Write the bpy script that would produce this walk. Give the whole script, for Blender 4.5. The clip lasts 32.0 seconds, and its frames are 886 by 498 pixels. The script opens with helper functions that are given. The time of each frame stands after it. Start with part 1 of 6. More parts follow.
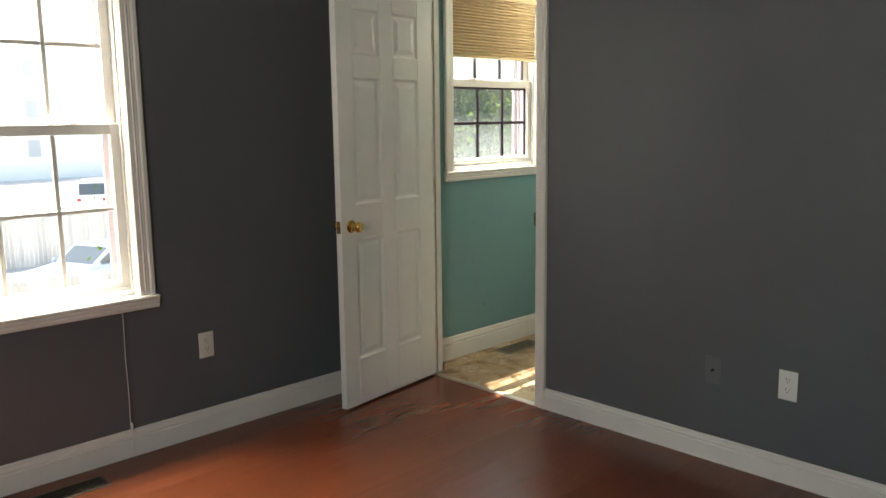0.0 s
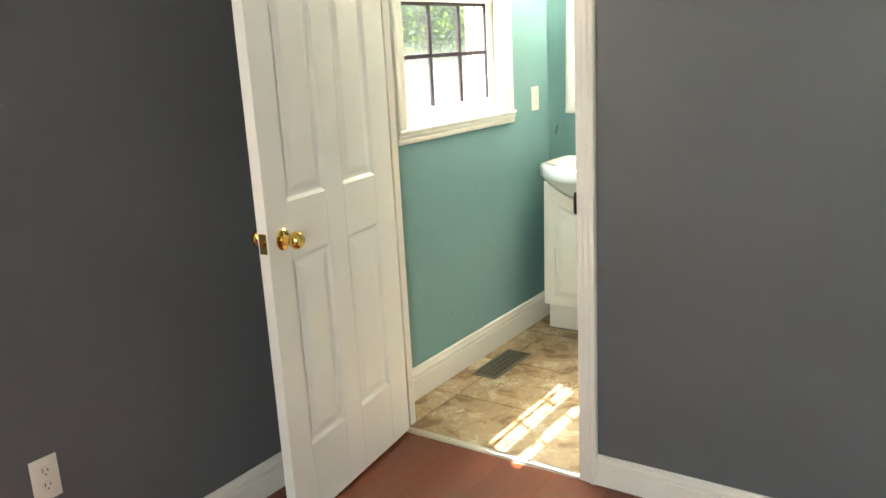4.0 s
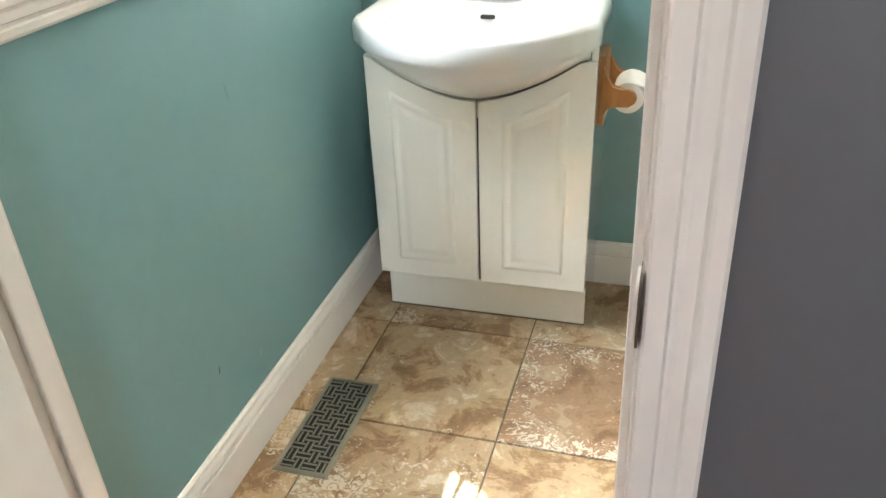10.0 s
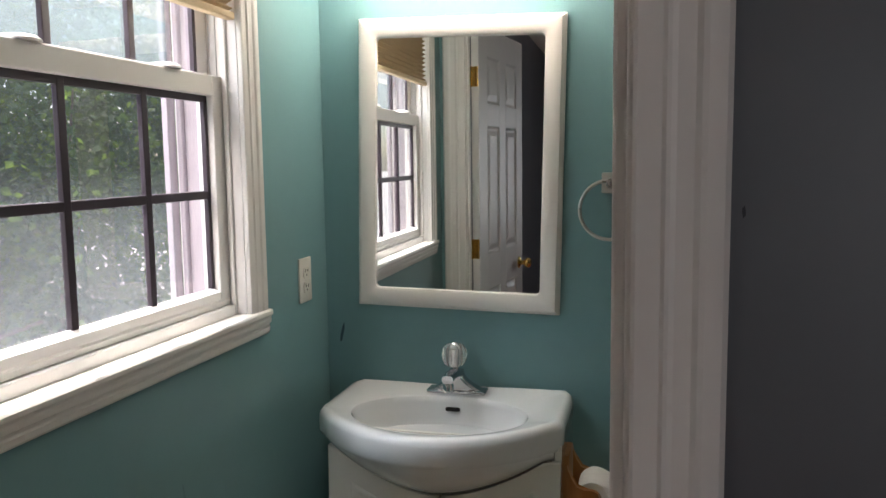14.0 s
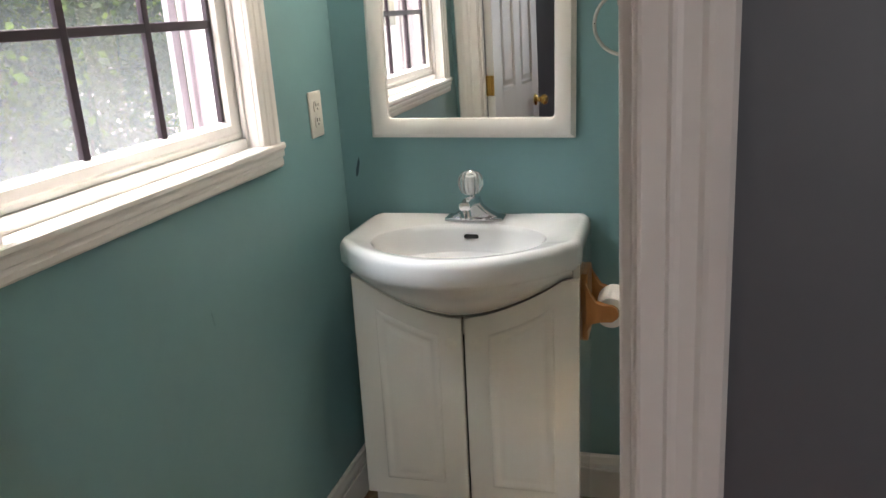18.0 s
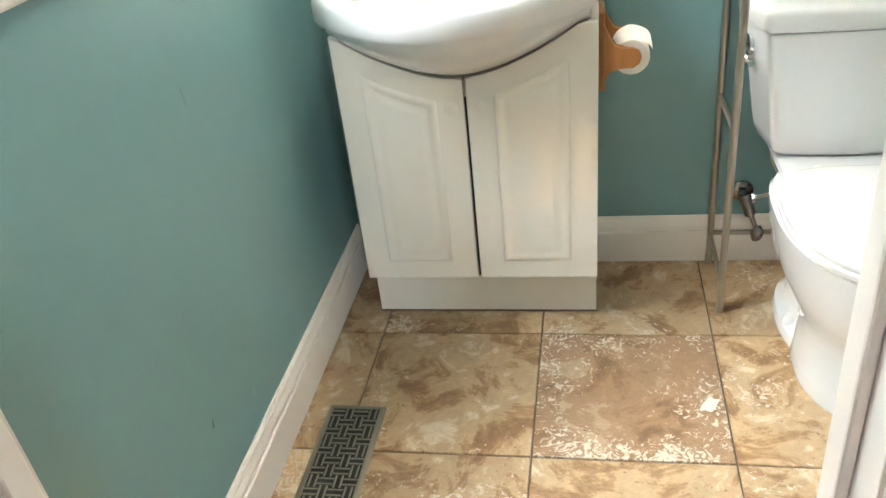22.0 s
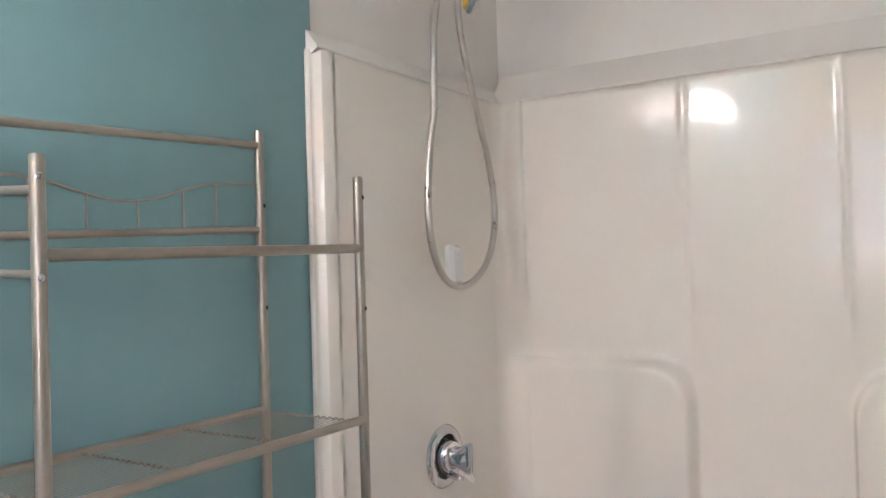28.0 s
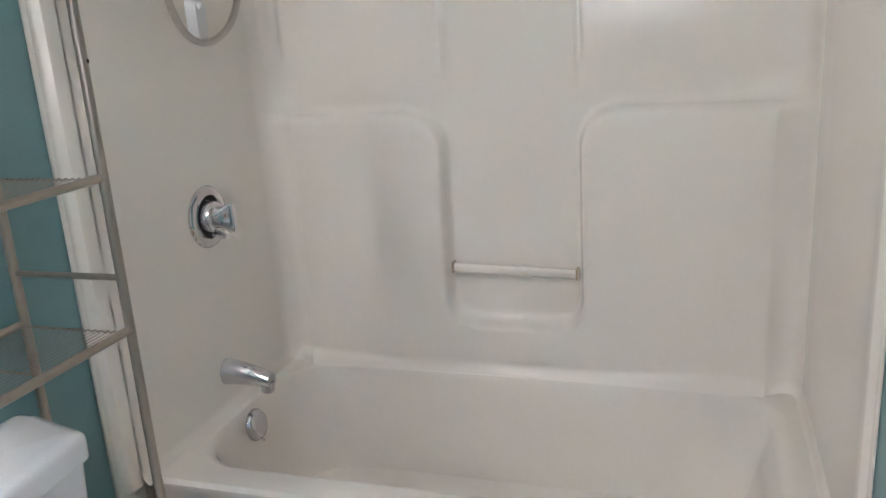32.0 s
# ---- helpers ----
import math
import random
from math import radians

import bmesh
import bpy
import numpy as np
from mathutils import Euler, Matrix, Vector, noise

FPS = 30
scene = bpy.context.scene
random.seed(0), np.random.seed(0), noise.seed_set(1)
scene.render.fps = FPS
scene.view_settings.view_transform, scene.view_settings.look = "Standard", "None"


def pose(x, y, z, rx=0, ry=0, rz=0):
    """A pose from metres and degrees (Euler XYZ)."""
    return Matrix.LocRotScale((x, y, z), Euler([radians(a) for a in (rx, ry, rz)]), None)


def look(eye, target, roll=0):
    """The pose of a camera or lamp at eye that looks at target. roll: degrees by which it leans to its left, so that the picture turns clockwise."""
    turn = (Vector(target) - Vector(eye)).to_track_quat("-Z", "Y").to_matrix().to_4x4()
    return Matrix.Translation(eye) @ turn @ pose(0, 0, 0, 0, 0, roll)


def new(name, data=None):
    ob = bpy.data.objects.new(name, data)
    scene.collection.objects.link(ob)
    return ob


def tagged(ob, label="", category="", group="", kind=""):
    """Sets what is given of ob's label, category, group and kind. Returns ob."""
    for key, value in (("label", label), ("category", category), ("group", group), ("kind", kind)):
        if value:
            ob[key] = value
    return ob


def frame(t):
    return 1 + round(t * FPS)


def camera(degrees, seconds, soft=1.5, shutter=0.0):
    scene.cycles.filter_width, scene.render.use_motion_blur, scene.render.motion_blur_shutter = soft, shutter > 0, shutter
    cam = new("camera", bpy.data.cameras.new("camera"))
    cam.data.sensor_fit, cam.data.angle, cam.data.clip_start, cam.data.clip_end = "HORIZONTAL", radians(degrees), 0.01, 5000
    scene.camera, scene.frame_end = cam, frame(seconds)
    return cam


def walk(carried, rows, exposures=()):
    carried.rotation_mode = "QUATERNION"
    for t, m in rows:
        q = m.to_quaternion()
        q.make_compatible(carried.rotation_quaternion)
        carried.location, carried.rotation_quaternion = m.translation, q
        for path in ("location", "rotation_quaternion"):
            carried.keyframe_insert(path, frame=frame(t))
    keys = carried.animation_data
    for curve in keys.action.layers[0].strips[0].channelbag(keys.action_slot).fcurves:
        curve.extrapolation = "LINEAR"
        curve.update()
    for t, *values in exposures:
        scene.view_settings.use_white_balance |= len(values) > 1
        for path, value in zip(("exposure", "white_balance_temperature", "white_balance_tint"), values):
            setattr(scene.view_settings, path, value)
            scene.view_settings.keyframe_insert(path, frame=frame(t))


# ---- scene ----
cam = camera(57.8, 32.0)
PATH = [
    (0, (3.25, -4.489, 1.402), (1.874, -3.137, 1.09), -0.7),
    (0.5, (3.153, -4.477, 1.379), (1.788, -3.111, 1.073), -0.9),
    (1, (3.07, -4.472, 1.392), (1.726, -3.087, 1.082), -0.8),
    (1.5, (2.926, -4.421, 1.397), (1.598, -3.03, 1.044), -0.9),
    (2, (2.749, -4.333, 1.406), (1.42, -2.95, 1.025), -1.2),
    (2.5, (2.503, -4.245, 1.383), (1.226, -2.817, 0.994), -1.6),
    (3, (2.257, -4.121, 1.391), (1.045, -2.654, 0.946), -2.4),
    (3.5, (2.011, -3.965, 1.393), (0.937, -2.393, 0.946), -2.1),
    (4, (1.886, -3.709, 1.407), (0.801, -2.153, 0.931), -3.1),
    (4.5, (1.668, -3.505, 1.44), (0.715, -1.871, 0.95), -4.6),
    (6.5, (1.062, -2.597, 1.415), (0.369, -0.873, 0.809), -4.4),
    (7, (0.995, -2.38, 1.399), (0.337, -0.649, 0.774), -4.3),
    (7.5, (0.954, -2.238, 1.363), (0.307, -0.532, 0.659), -3.8),
    (8, (0.881, -2.161, 1.334), (0.261, -0.472, 0.57), -4.0),
    (8.5, (0.862, -2.128, 1.323), (0.296, -0.461, 0.472), -4.3),
    (9, (0.869, -2.1, 1.321), (0.344, -0.472, 0.377), -3.8),
    (9.5, (0.887, -2.089, 1.298), (0.357, -0.467, 0.342), -3.3),
    (10, (0.875, -2.081, 1.311), (0.347, -0.47, 0.337), -3.5),
    (10.5, (0.863, -2.095, 1.307), (0.34, -0.409, 0.467), -3.5),
    (11, (0.859, -2.094, 1.315), (0.346, -0.328, 0.649), -2.6),
    (11.5, (0.853, -2.084, 1.334), (0.359, -0.297, 0.714), -1.7),
    (12, (0.861, -2.075, 1.354), (0.37, -0.256, 0.827), -1.3),
    (12.5, (0.855, -2.069, 1.376), (0.366, -0.229, 0.935), -1.2),
    (13, (0.871, -2.06, 1.4), (0.369, -0.212, 1.006), -1.1),
    (13.5, (0.859, -2.059, 1.413), (0.372, -0.181, 1.175), -0.8),
    (14, (0.873, -2.056, 1.441), (0.382, -0.178, 1.229), -0.8),
    (14.5, (0.872, -2.054, 1.448), (0.388, -0.161, 1.368), -0.6),
    (15.5, (0.88, -2.048, 1.454), (0.399, -0.156, 1.554), -1.4),
    (16.5, (0.886, -2.043, 1.449), (0.41, -0.148, 1.413), -2.2),
    (17, (0.890, -2.047, 1.429), (0.41, -0.167, 1.196), -2.4),
    (17.5, (0.890, -2.05, 1.396), (0.389, -0.199, 1.022), -2.6),
    (18, (0.882, -2.053, 1.368), (0.349, -0.257, 0.817), -3.9),
    (18.5, (0.877, -2.05, 1.329), (0.343, -0.287, 0.678), -3.9),
    (19, (0.877, -2.062, 1.314), (0.342, -0.343, 0.55), -4.2),
    (19.5, (0.877, -2.066, 1.316), (0.346, -0.389, 0.464), -4.4),
    (20, (0.860, -2.103, 1.276), (0.348, -0.446, 0.372), -4.8),
    (20.5, (0.822, -2.129, 1.264), (0.363, -0.469, 0.339), -4.6),
    (21, (0.78, -2.119, 1.261), (0.352, -0.47, 0.302), -5.2),
    (21.5, (0.731, -2.043, 1.247), (0.31, -0.413, 0.253), -6.2),
    (22, (0.678, -1.908, 1.247), (0.303, -0.288, 0.22), -7.6),
    (22.5, (0.629, -1.78, 1.238), (0.492, -0.146, 0.174), -5.9),
    (23, (0.581, -1.608, 1.225), (0.702, 0.047, 0.192), -7.9),
    (23.5, (0.539, -1.484, 1.169), (1.071, 0.129, 0.199), -6.0),
    (24, (0.584, -1.326, 1.185), (1.39, 0.182, 0.238), -5.6),
    (24.5, (0.604, -1.181, 1.224), (1.643, 0.227, 0.352), -3.4),
    (25, (0.584, -1.086, 1.242), (1.822, 0.26, 0.55), -3.0),
    (25.5, (0.548, -1.049, 1.284), (1.891, 0.288, 0.807), -3.1),
    (26, (0.511, -1.022, 1.328), (1.923, 0.301, 1.043), -2.6),
    (26.5, (0.495, -1.026, 1.355), (1.949, 0.277, 1.264), -2.4),
    (27.4, (0.476, -1.061, 1.378), (2.067, 0.088, 1.442), -2.0),
    (28.5, (0.46, -1.096, 1.388), (2.16, -0.132, 1.362), -1.7),
    (29, (0.455, -1.123, 1.383), (2.205, -0.255, 1.324), -2.5),
    (29.5, (0.454, -1.153, 1.355), (2.245, -0.388, 1.189), -2.9),
    (30, (0.455, -1.164, 1.333), (2.223, -0.416, 0.964), -3.5),
    (30.5, (0.457, -1.159, 1.321), (2.204, -0.461, 0.792), -3.9),
    (31, (0.458, -1.163, 1.296), (2.199, -0.553, 0.649), -4.1),
    (31.5, (0.462, -1.154, 1.299), (2.209, -0.562, 0.651), -4.4),
    (32, (0.461, -1.165, 1.332), (2.248, -0.576, 0.804), -3.7),
]
EXPOSURES = [      # seconds, stops, kelvin, tint
    (0, 1.7, 7450, 5), (1, 1.3, 7500, 5), (2, 0.62, 7700, 2), (2.5, 0.85, 7900, 6), (3, 2.0, 8100, 9), (4, 2.95, 7650, 4), (5.5, 2.9, 7200, 7),
    (7, 2.55, 6950, 9), (8, 2.5, 6900, 10), (9, 2.9, 6800, 11), (11, 2.45, 6800, 14), (12, 1.72, 6900, 16), (13, 1.09, 6700, 18), (14, 0.65, 6750, 17), (17, 0.7, 6800, 19), (18, 1.4, 7000, 19),
    (19, 2.2, 6900, 17), (20, 2.75, 6850, 15), (22, 2.79, 6900, 13), (23, 2.3, 6750, 16), (24, 2.2, 6300, 16), (25, 2.45, 6300, 20), (26, 2.72, 6250, 28), (29, 2.15, 6400, 31), (30, 2.09, 5980, 21), (31, 2.13, 5850, 19), (32, 2.13, 6050, 24),
]
walk(cam, [(t, look(eye, target, roll)) for t, eye, target, roll in PATH], EXPOSURES)

# ---- world and sun ----
world = bpy.data.worlds.new("world")
scene.world = world
world.use_nodes = True
wn = world.node_tree
sky = wn.nodes.new("ShaderNodeTexSky")
sky.sky_type = "NISHITA"
sky.sun_disc = False
SUN_DIR = Vector((0.5, -0.285, -1.26)).normalized()      # the way the light travels
sky.sun_elevation = math.asin(-SUN_DIR.z)
sky.sun_rotation = math.atan2(-SUN_DIR.x, -SUN_DIR.y)
wn.links.new(sky.outputs["Color"], wn.nodes["Background"].inputs["Color"])
wn.nodes["Background"].inputs["Strength"].default_value = 0.15
sun_data = bpy.data.lights.new("sun", "SUN")
sun_data.energy, sun_data.angle, sun_data.color = 5.0, radians(0.53), (1.0, 0.95, 0.87)
sun = new("sun", sun_data)
sun.rotation_mode = "QUATERNION"
sun.rotation_quaternion = SUN_DIR.to_track_quat("-Z", "Y")
sun.location = (-4, 3, 9)


def window_light(name, centre, target, width, depth, watts, colour=(1.0, 0.98, 0.94)):
    """The bright sky above a window, as a panel outdoors over its head that faces the opening."""
    d = bpy.data.lights.new(name, "AREA")
    d.shape, d.size, d.size_y, d.energy, d.color = "RECTANGLE", width, depth, watts, colour
    ob = new(name, d)
    m = look(centre, target)
    ob.rotation_mode = "QUATERNION"
    ob.rotation_quaternion, ob.location = m.to_quaternion(), m.translation
    return ob


# ---- materials ----
def node_mat(name):
    m = bpy.data.materials.new(name)
    m.use_nodes = True
    return m, m.node_tree, m.node_tree.nodes["Principled BSDF"]


def paint(name, colour, rough=0.5, metal=0.0, vary=0.06, scale=3.0, bump=0.0, bump_scale=60.0, coat=0.0, per_object=0.0, rough_vary=0.08, spec=0.5):
    """A surface in one colour with mottling at two scales and a fine relief."""
    m, t, b = node_mat(name)
    co = t.nodes.new("ShaderNodeTexCoord")
    n1 = t.nodes.new("ShaderNodeTexNoise")
    n1.inputs["Scale"].default_value, n1.inputs["Detail"].default_value = scale, 6
    n2 = t.nodes.new("ShaderNodeTexNoise")
    n2.inputs["Scale"].default_value, n2.inputs["Detail"].default_value = scale * 14, 4
    for n in (n1, n2):
        t.links.new(co.outputs["Object"], n.inputs["Vector"])
    add = t.nodes.new("ShaderNodeMath")
    add.operation = "MULTIPLY_ADD"
    t.links.new(n2.outputs["Fac"], add.inputs[0])
    add.inputs[1].default_value = 0.35
    t.links.new(n1.outputs["Fac"], add.inputs[2])
    ramp = t.nodes.new("ShaderNodeMapRange")
    ramp.inputs["From Min"].default_value, ramp.inputs["From Max"].default_value = 0.35, 1.0
    ramp.inputs["To Min"].default_value, ramp.inputs["To Max"].default_value = 1 - vary, 1 + vary
    t.links.new(add.outputs[0], ramp.inputs["Value"])
    hsv = t.nodes.new("ShaderNodeHueSaturation")
    hsv.inputs["Color"].default_value = (*colour, 1)
    last = ramp.outputs["Result"]
    if per_object:
        info = t.nodes.new("ShaderNodeObjectInfo")
        r = t.nodes.new("ShaderNodeMapRange")
        r.inputs["To Min"].default_value, r.inputs["To Max"].default_value = 1 - per_object, 1 + per_object
        t.links.new(info.outputs["Random"], r.inputs["Value"])
        mul = t.nodes.new("ShaderNodeMath")
        mul.operation = "MULTIPLY"
        t.links.new(last, mul.inputs[0])
        t.links.new(r.outputs["Result"], mul.inputs[1])
        last = mul.outputs[0]
    t.links.new(last, hsv.inputs["Value"])
    t.links.new(hsv.outputs["Color"], b.inputs["Base Color"])
    rr = t.nodes.new("ShaderNodeMapRange")
    rr.inputs["To Min"].default_value, rr.inputs["To Max"].default_value = max(0.02, rough - rough_vary), min(1, rough + rough_vary)
    t.links.new(n1.outputs["Fac"], rr.inputs["Value"])
    t.links.new(rr.outputs["Result"], b.inputs["Roughness"])
    b.inputs["Metallic"].default_value = metal
    b.inputs["Specular IOR Level"].default_value = spec
    b.inputs["Coat Weight"].default_value = coat
    b.inputs["Coat Roughness"].default_value = 0.08
    if bump:
        n3 = t.nodes.new("ShaderNodeTexNoise")
        n3.inputs["Scale"].default_value, n3.inputs["Detail"].default_value = bump_scale, 5
        t.links.new(co.outputs["Object"], n3.inputs["Vector"])
        bp = t.nodes.new("ShaderNodeBump")
        bp.inputs["Strength"].default_value, bp.inputs["Distance"].default_value = bump, 0.004
        t.links.new(n3.outputs["Fac"], bp.inputs["Height"])
        t.links.new(bp.outputs["Normal"], b.inputs["Normal"])
    return m


def travertine(name, tones, pits):
    """Honed travertine: crisp-edged clouds in four tones, brown veins, pale worm-like filled pits."""
    m, t, b = node_mat(name)
    co = t.nodes.new("ShaderNodeTexCoord")
    info = t.nodes.new("ShaderNodeObjectInfo")
    off = t.nodes.new("ShaderNodeVectorMath")
    off.operation = "MULTIPLY_ADD"
    t.links.new(info.outputs["Random"], off.inputs[0])
    off.inputs[1].default_value = (7.0, 13.0, 3.0)
    t.links.new(co.outputs["Object"], off.inputs[2])

    def noise(scale, detail, rough, distort=0.0):
        n = t.nodes.new("ShaderNodeTexNoise")
        n.inputs["Scale"].default_value, n.inputs["Detail"].default_value = scale, detail
        n.inputs["Roughness"].default_value, n.inputs["Distortion"].default_value = rough, distort
        t.links.new(off.outputs[0], n.inputs["Vector"])
        return n.outputs["Fac"]

    def mapped(value, a, b_, lo=0.0, hi=1.0):
        n = t.nodes.new("ShaderNodeMapRange")
        n.inputs["From Min"].default_value, n.inputs["From Max"].default_value = a, b_
        n.inputs["To Min"].default_value, n.inputs["To Max"].default_value = lo, hi
        t.links.new(value, n.inputs["Value"])
        return n.outputs["Result"]

    def mixed(a, b_, kind, factor=1.0):
        n = t.nodes.new("ShaderNodeMix")
        n.data_type, n.blend_type = "RGBA", kind
        for sock, v in (("A", a), ("B", b_), ("Factor", factor)):
            if isinstance(v, (tuple, float)):
                n.inputs[sock].default_value = v
            else:
                t.links.new(v, n.inputs[sock])
        return n.outputs["Result"]

    clouds = noise(7.5, 12, 0.66, 0.7)
    ramp = t.nodes.new("ShaderNodeValToRGB")
    el = ramp.color_ramp.elements
    el[0].position, el[0].color = 0.39, (*tones[0], 1)
    el[1].position, el[1].color = 0.61, (*tones[3], 1)
    for pos, c in ((0.455, tones[1]), (0.485, tones[2]), (0.565, tones[2])):
        e = el.new(pos)
        e.color = (*c, 1)
    t.links.new(clouds, ramp.inputs["Fac"])
    veins = noise(38, 8, 0.62, 0.9)
    colour = mixed(ramp.outputs["Color"], mapped(veins, 0.3, 0.7, 0.80, 1.12), "MULTIPLY")
    colour = mixed(colour, mapped(info.outputs["Random"], 0, 1, 0.88, 1.10), "MULTIPLY")
    # small dark open pores
    pores = noise(120, 2, 0.5)
    colour = mixed(colour, mapped(pores, 0.70, 0.74, 1.0, 0.45), "MULTIPLY")
    # pale filled pits in drifts
    worms = noise(42, 5, 0.62, 2.4)
    drift = noise(4.2, 3, 0.5)
    both = t.nodes.new("ShaderNodeMath")
    both.operation = "MULTIPLY_ADD"
    t.links.new(drift, both.inputs[0])
    both.inputs[1].default_value = 0.75
    t.links.new(worms, both.inputs[2])
    pit = mapped(both.outputs[0], 1.03 - pits, 1.05 - pits)
    colour = mixed(colour, (0.54, 0.47, 0.38, 1.0), "MIX", pit)
    t.links.new(colour, b.inputs["Base Color"])
    t.links.new(mapped(veins, 0, 1, 0.30, 0.52), b.inputs["Roughness"])
    bp = t.nodes.new("ShaderNodeBump")
    bp.inputs["Strength"].default_value, bp.inputs["Distance"].default_value = 0.2, 0.003
    t.links.new(both.outputs[0], bp.inputs["Height"])
    t.links.new(bp.outputs["Normal"], b.inputs["Normal"])
    return m


def wood(name, dark, light, rough, axis=(1.5, 14, 14), coat=0.0, per_object=0.0, scale=4.0, relief=0.08):
    """Wood with grain stretched along one axis."""
    m, t, b = node_mat(name)
    co = t.nodes.new("ShaderNodeTexCoord")
    info = t.nodes.new("ShaderNodeObjectInfo")
    mp = t.nodes.new("ShaderNodeMapping")
    mp.inputs["Scale"].default_value = axis
    add = t.nodes.new("ShaderNodeVectorMath")
    add.operation = "MULTIPLY_ADD"
    t.links.new(info.outputs["Random"], add.inputs[0])
    add.inputs[1].default_value = (5.0, 9.0, 0)
    t.links.new(co.outputs["Object"], add.inputs[2])
    t.links.new(add.outputs[0], mp.inputs["Vector"])
    n = t.nodes.new("ShaderNodeTexNoise")
    n.inputs["Scale"].default_value, n.inputs["Detail"].default_value, n.inputs["Distortion"].default_value = scale, 7, 0.8
    t.links.new(mp.outputs["Vector"], n.inputs["Vector"])
    ramp = t.nodes.new("ShaderNodeValToRGB")
    ramp.color_ramp.elements[0].position, ramp.color_ramp.elements[0].color = 0.3, (*dark, 1)
    ramp.color_ramp.elements[1].position, ramp.color_ramp.elements[1].color = 0.72, (*light, 1)
    t.links.new(n.outputs["Fac"], ramp.inputs["Fac"])
    r = t.nodes.new("ShaderNodeMapRange")
    r.inputs["To Min"].default_value, r.inputs["To Max"].default_value = 1 - per_object, 1 + per_object
    t.links.new(info.outputs["Random"], r.inputs["Value"])
    mx = t.nodes.new("ShaderNodeMix")
    mx.data_type, mx.blend_type = "RGBA", "MULTIPLY"
    mx.inputs["Factor"].default_value = 1
    t.links.new(ramp.outputs["Color"], mx.inputs["A"])
    t.links.new(r.outputs["Result"], mx.inputs["B"])
    t.links.new(mx.outputs["Result"], b.inputs["Base Color"])
    rr = t.nodes.new("ShaderNodeMapRange")
    rr.inputs["To Min"].default_value, rr.inputs["To Max"].default_value = rough - 0.01, rough + 0.012
    t.links.new(n.outputs["Fac"], rr.inputs["Value"])
    t.links.new(rr.outputs["Result"], b.inputs["Roughness"])
    b.inputs["Coat Weight"].default_value, b.inputs["Coat Roughness"].default_value = coat, 0.15
    bp = t.nodes.new("ShaderNodeBump")
    bp.inputs["Strength"].default_value, bp.inputs["Distance"].default_value = relief, 0.002
    t.links.new(n.outputs["Fac"], bp.inputs["Height"])
    t.links.new(bp.outputs["Normal"], b.inputs["Normal"])
    return m


def glass(name, tint=(1, 1, 1), rough=0.0):
    m, t, b = node_mat(name)
    b.inputs["Base Color"].default_value = (*tint, 1)
    b.inputs["Roughness"].default_value = rough
    b.inputs["Transmission Weight"].default_value = 1
    b.inputs["IOR"].default_value = 1.45
    return m


def glow(name, colour, strength):
    m, t, b = node_mat(name)
    b.inputs["Base Color"].default_value = (*colour, 1)
    b.inputs["Emission Color"].default_value = (*colour, 1)
    b.inputs["Emission Strength"].default_value = strength
    return m


M_GREY = paint("grey_wall_paint", (0.116, 0.122, 0.132), 0.40, vary=0.05, scale=1.3, bump=0.035, bump_scale=220)
M_TEAL = paint("teal_wall_paint", (0.166, 0.314, 0.328), 0.36, vary=0.06, scale=1.6, bump=0.06, bump_scale=220)
M_CEIL = paint("ceiling_paint", (0.78, 0.77, 0.75), 0.8, vary=0.02, bump=0.1, bump_scale=150)
M_WHITE_WALL = paint("white_wall_paint", (0.74, 0.71, 0.66), 0.6, vary=0.03, scale=1.5, bump=0.1, bump_scale=200)
M_TRIM = paint("white_trim_paint", (0.76, 0.73, 0.69), 0.36, vary=0.025, scale=5, bump=0.03, bump_scale=90)
M_DOOR = paint("white_door_paint", (0.80, 0.79, 0.77), 0.38, vary=0.02, scale=3, bump=0.03, bump_scale=140)
M_VINYL = paint("white_window_frame", (0.78, 0.75, 0.72), 0.35, vary=0.04, scale=6)
M_MUNTIN = paint("dark_plum_muntin", (0.035, 0.022, 0.032), 0.4, vary=0.15, scale=12)
M_FLOOR = wood("cherry_laminate", (0.128, 0.032, 0.014), (0.148, 0.039, 0.017), 0.24, axis=(7, 0.5, 7), per_object=0.06, relief=0.0)
M_TILE = travertine("travertine", ((0.21, 0.115, 0.052), (0.32, 0.198, 0.100), (0.41, 0.288, 0.168), (0.54, 0.435, 0.310)), 0.0)
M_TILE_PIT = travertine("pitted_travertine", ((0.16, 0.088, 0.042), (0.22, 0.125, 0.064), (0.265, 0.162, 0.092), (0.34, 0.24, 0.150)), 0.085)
M_GROUT = paint("brown_grout", (0.14, 0.10, 0.07), 0.85, vary=0.2, scale=20)
M_PORC = paint("white_porcelain", (0.69, 0.70, 0.705), 0.1, vary=0.01, coat=0.6, rough_vary=0.03)
M_SEAT = paint("white_plastic_seat", (0.73, 0.735, 0.735), 0.2, vary=0.01, rough_vary=0.04)
M_TUB = paint("white_fibreglass", (0.82, 0.772, 0.70), 0.075, vary=0.02, scale=3, coat=0.3, rough_vary=0.03)
M_CAB = paint("white_thermofoil", (0.86, 0.84, 0.785), 0.05, vary=0.03, scale=6, rough_vary=0.015, coat=1.0)
M_CAB.node_tree.nodes["Principled BSDF"].inputs["Coat Roughness"].default_value = 0.025
# near-black that paints in the shade of gaps, slots and holes
M_DARK = paint("dark_gap", (0.01, 0.01, 0.01), 0.8, vary=0.1)
M_CHROME = paint("chrome", (0.62, 0.62, 0.64), 0.07, 1.0, vary=0.02, rough_vary=0.03)
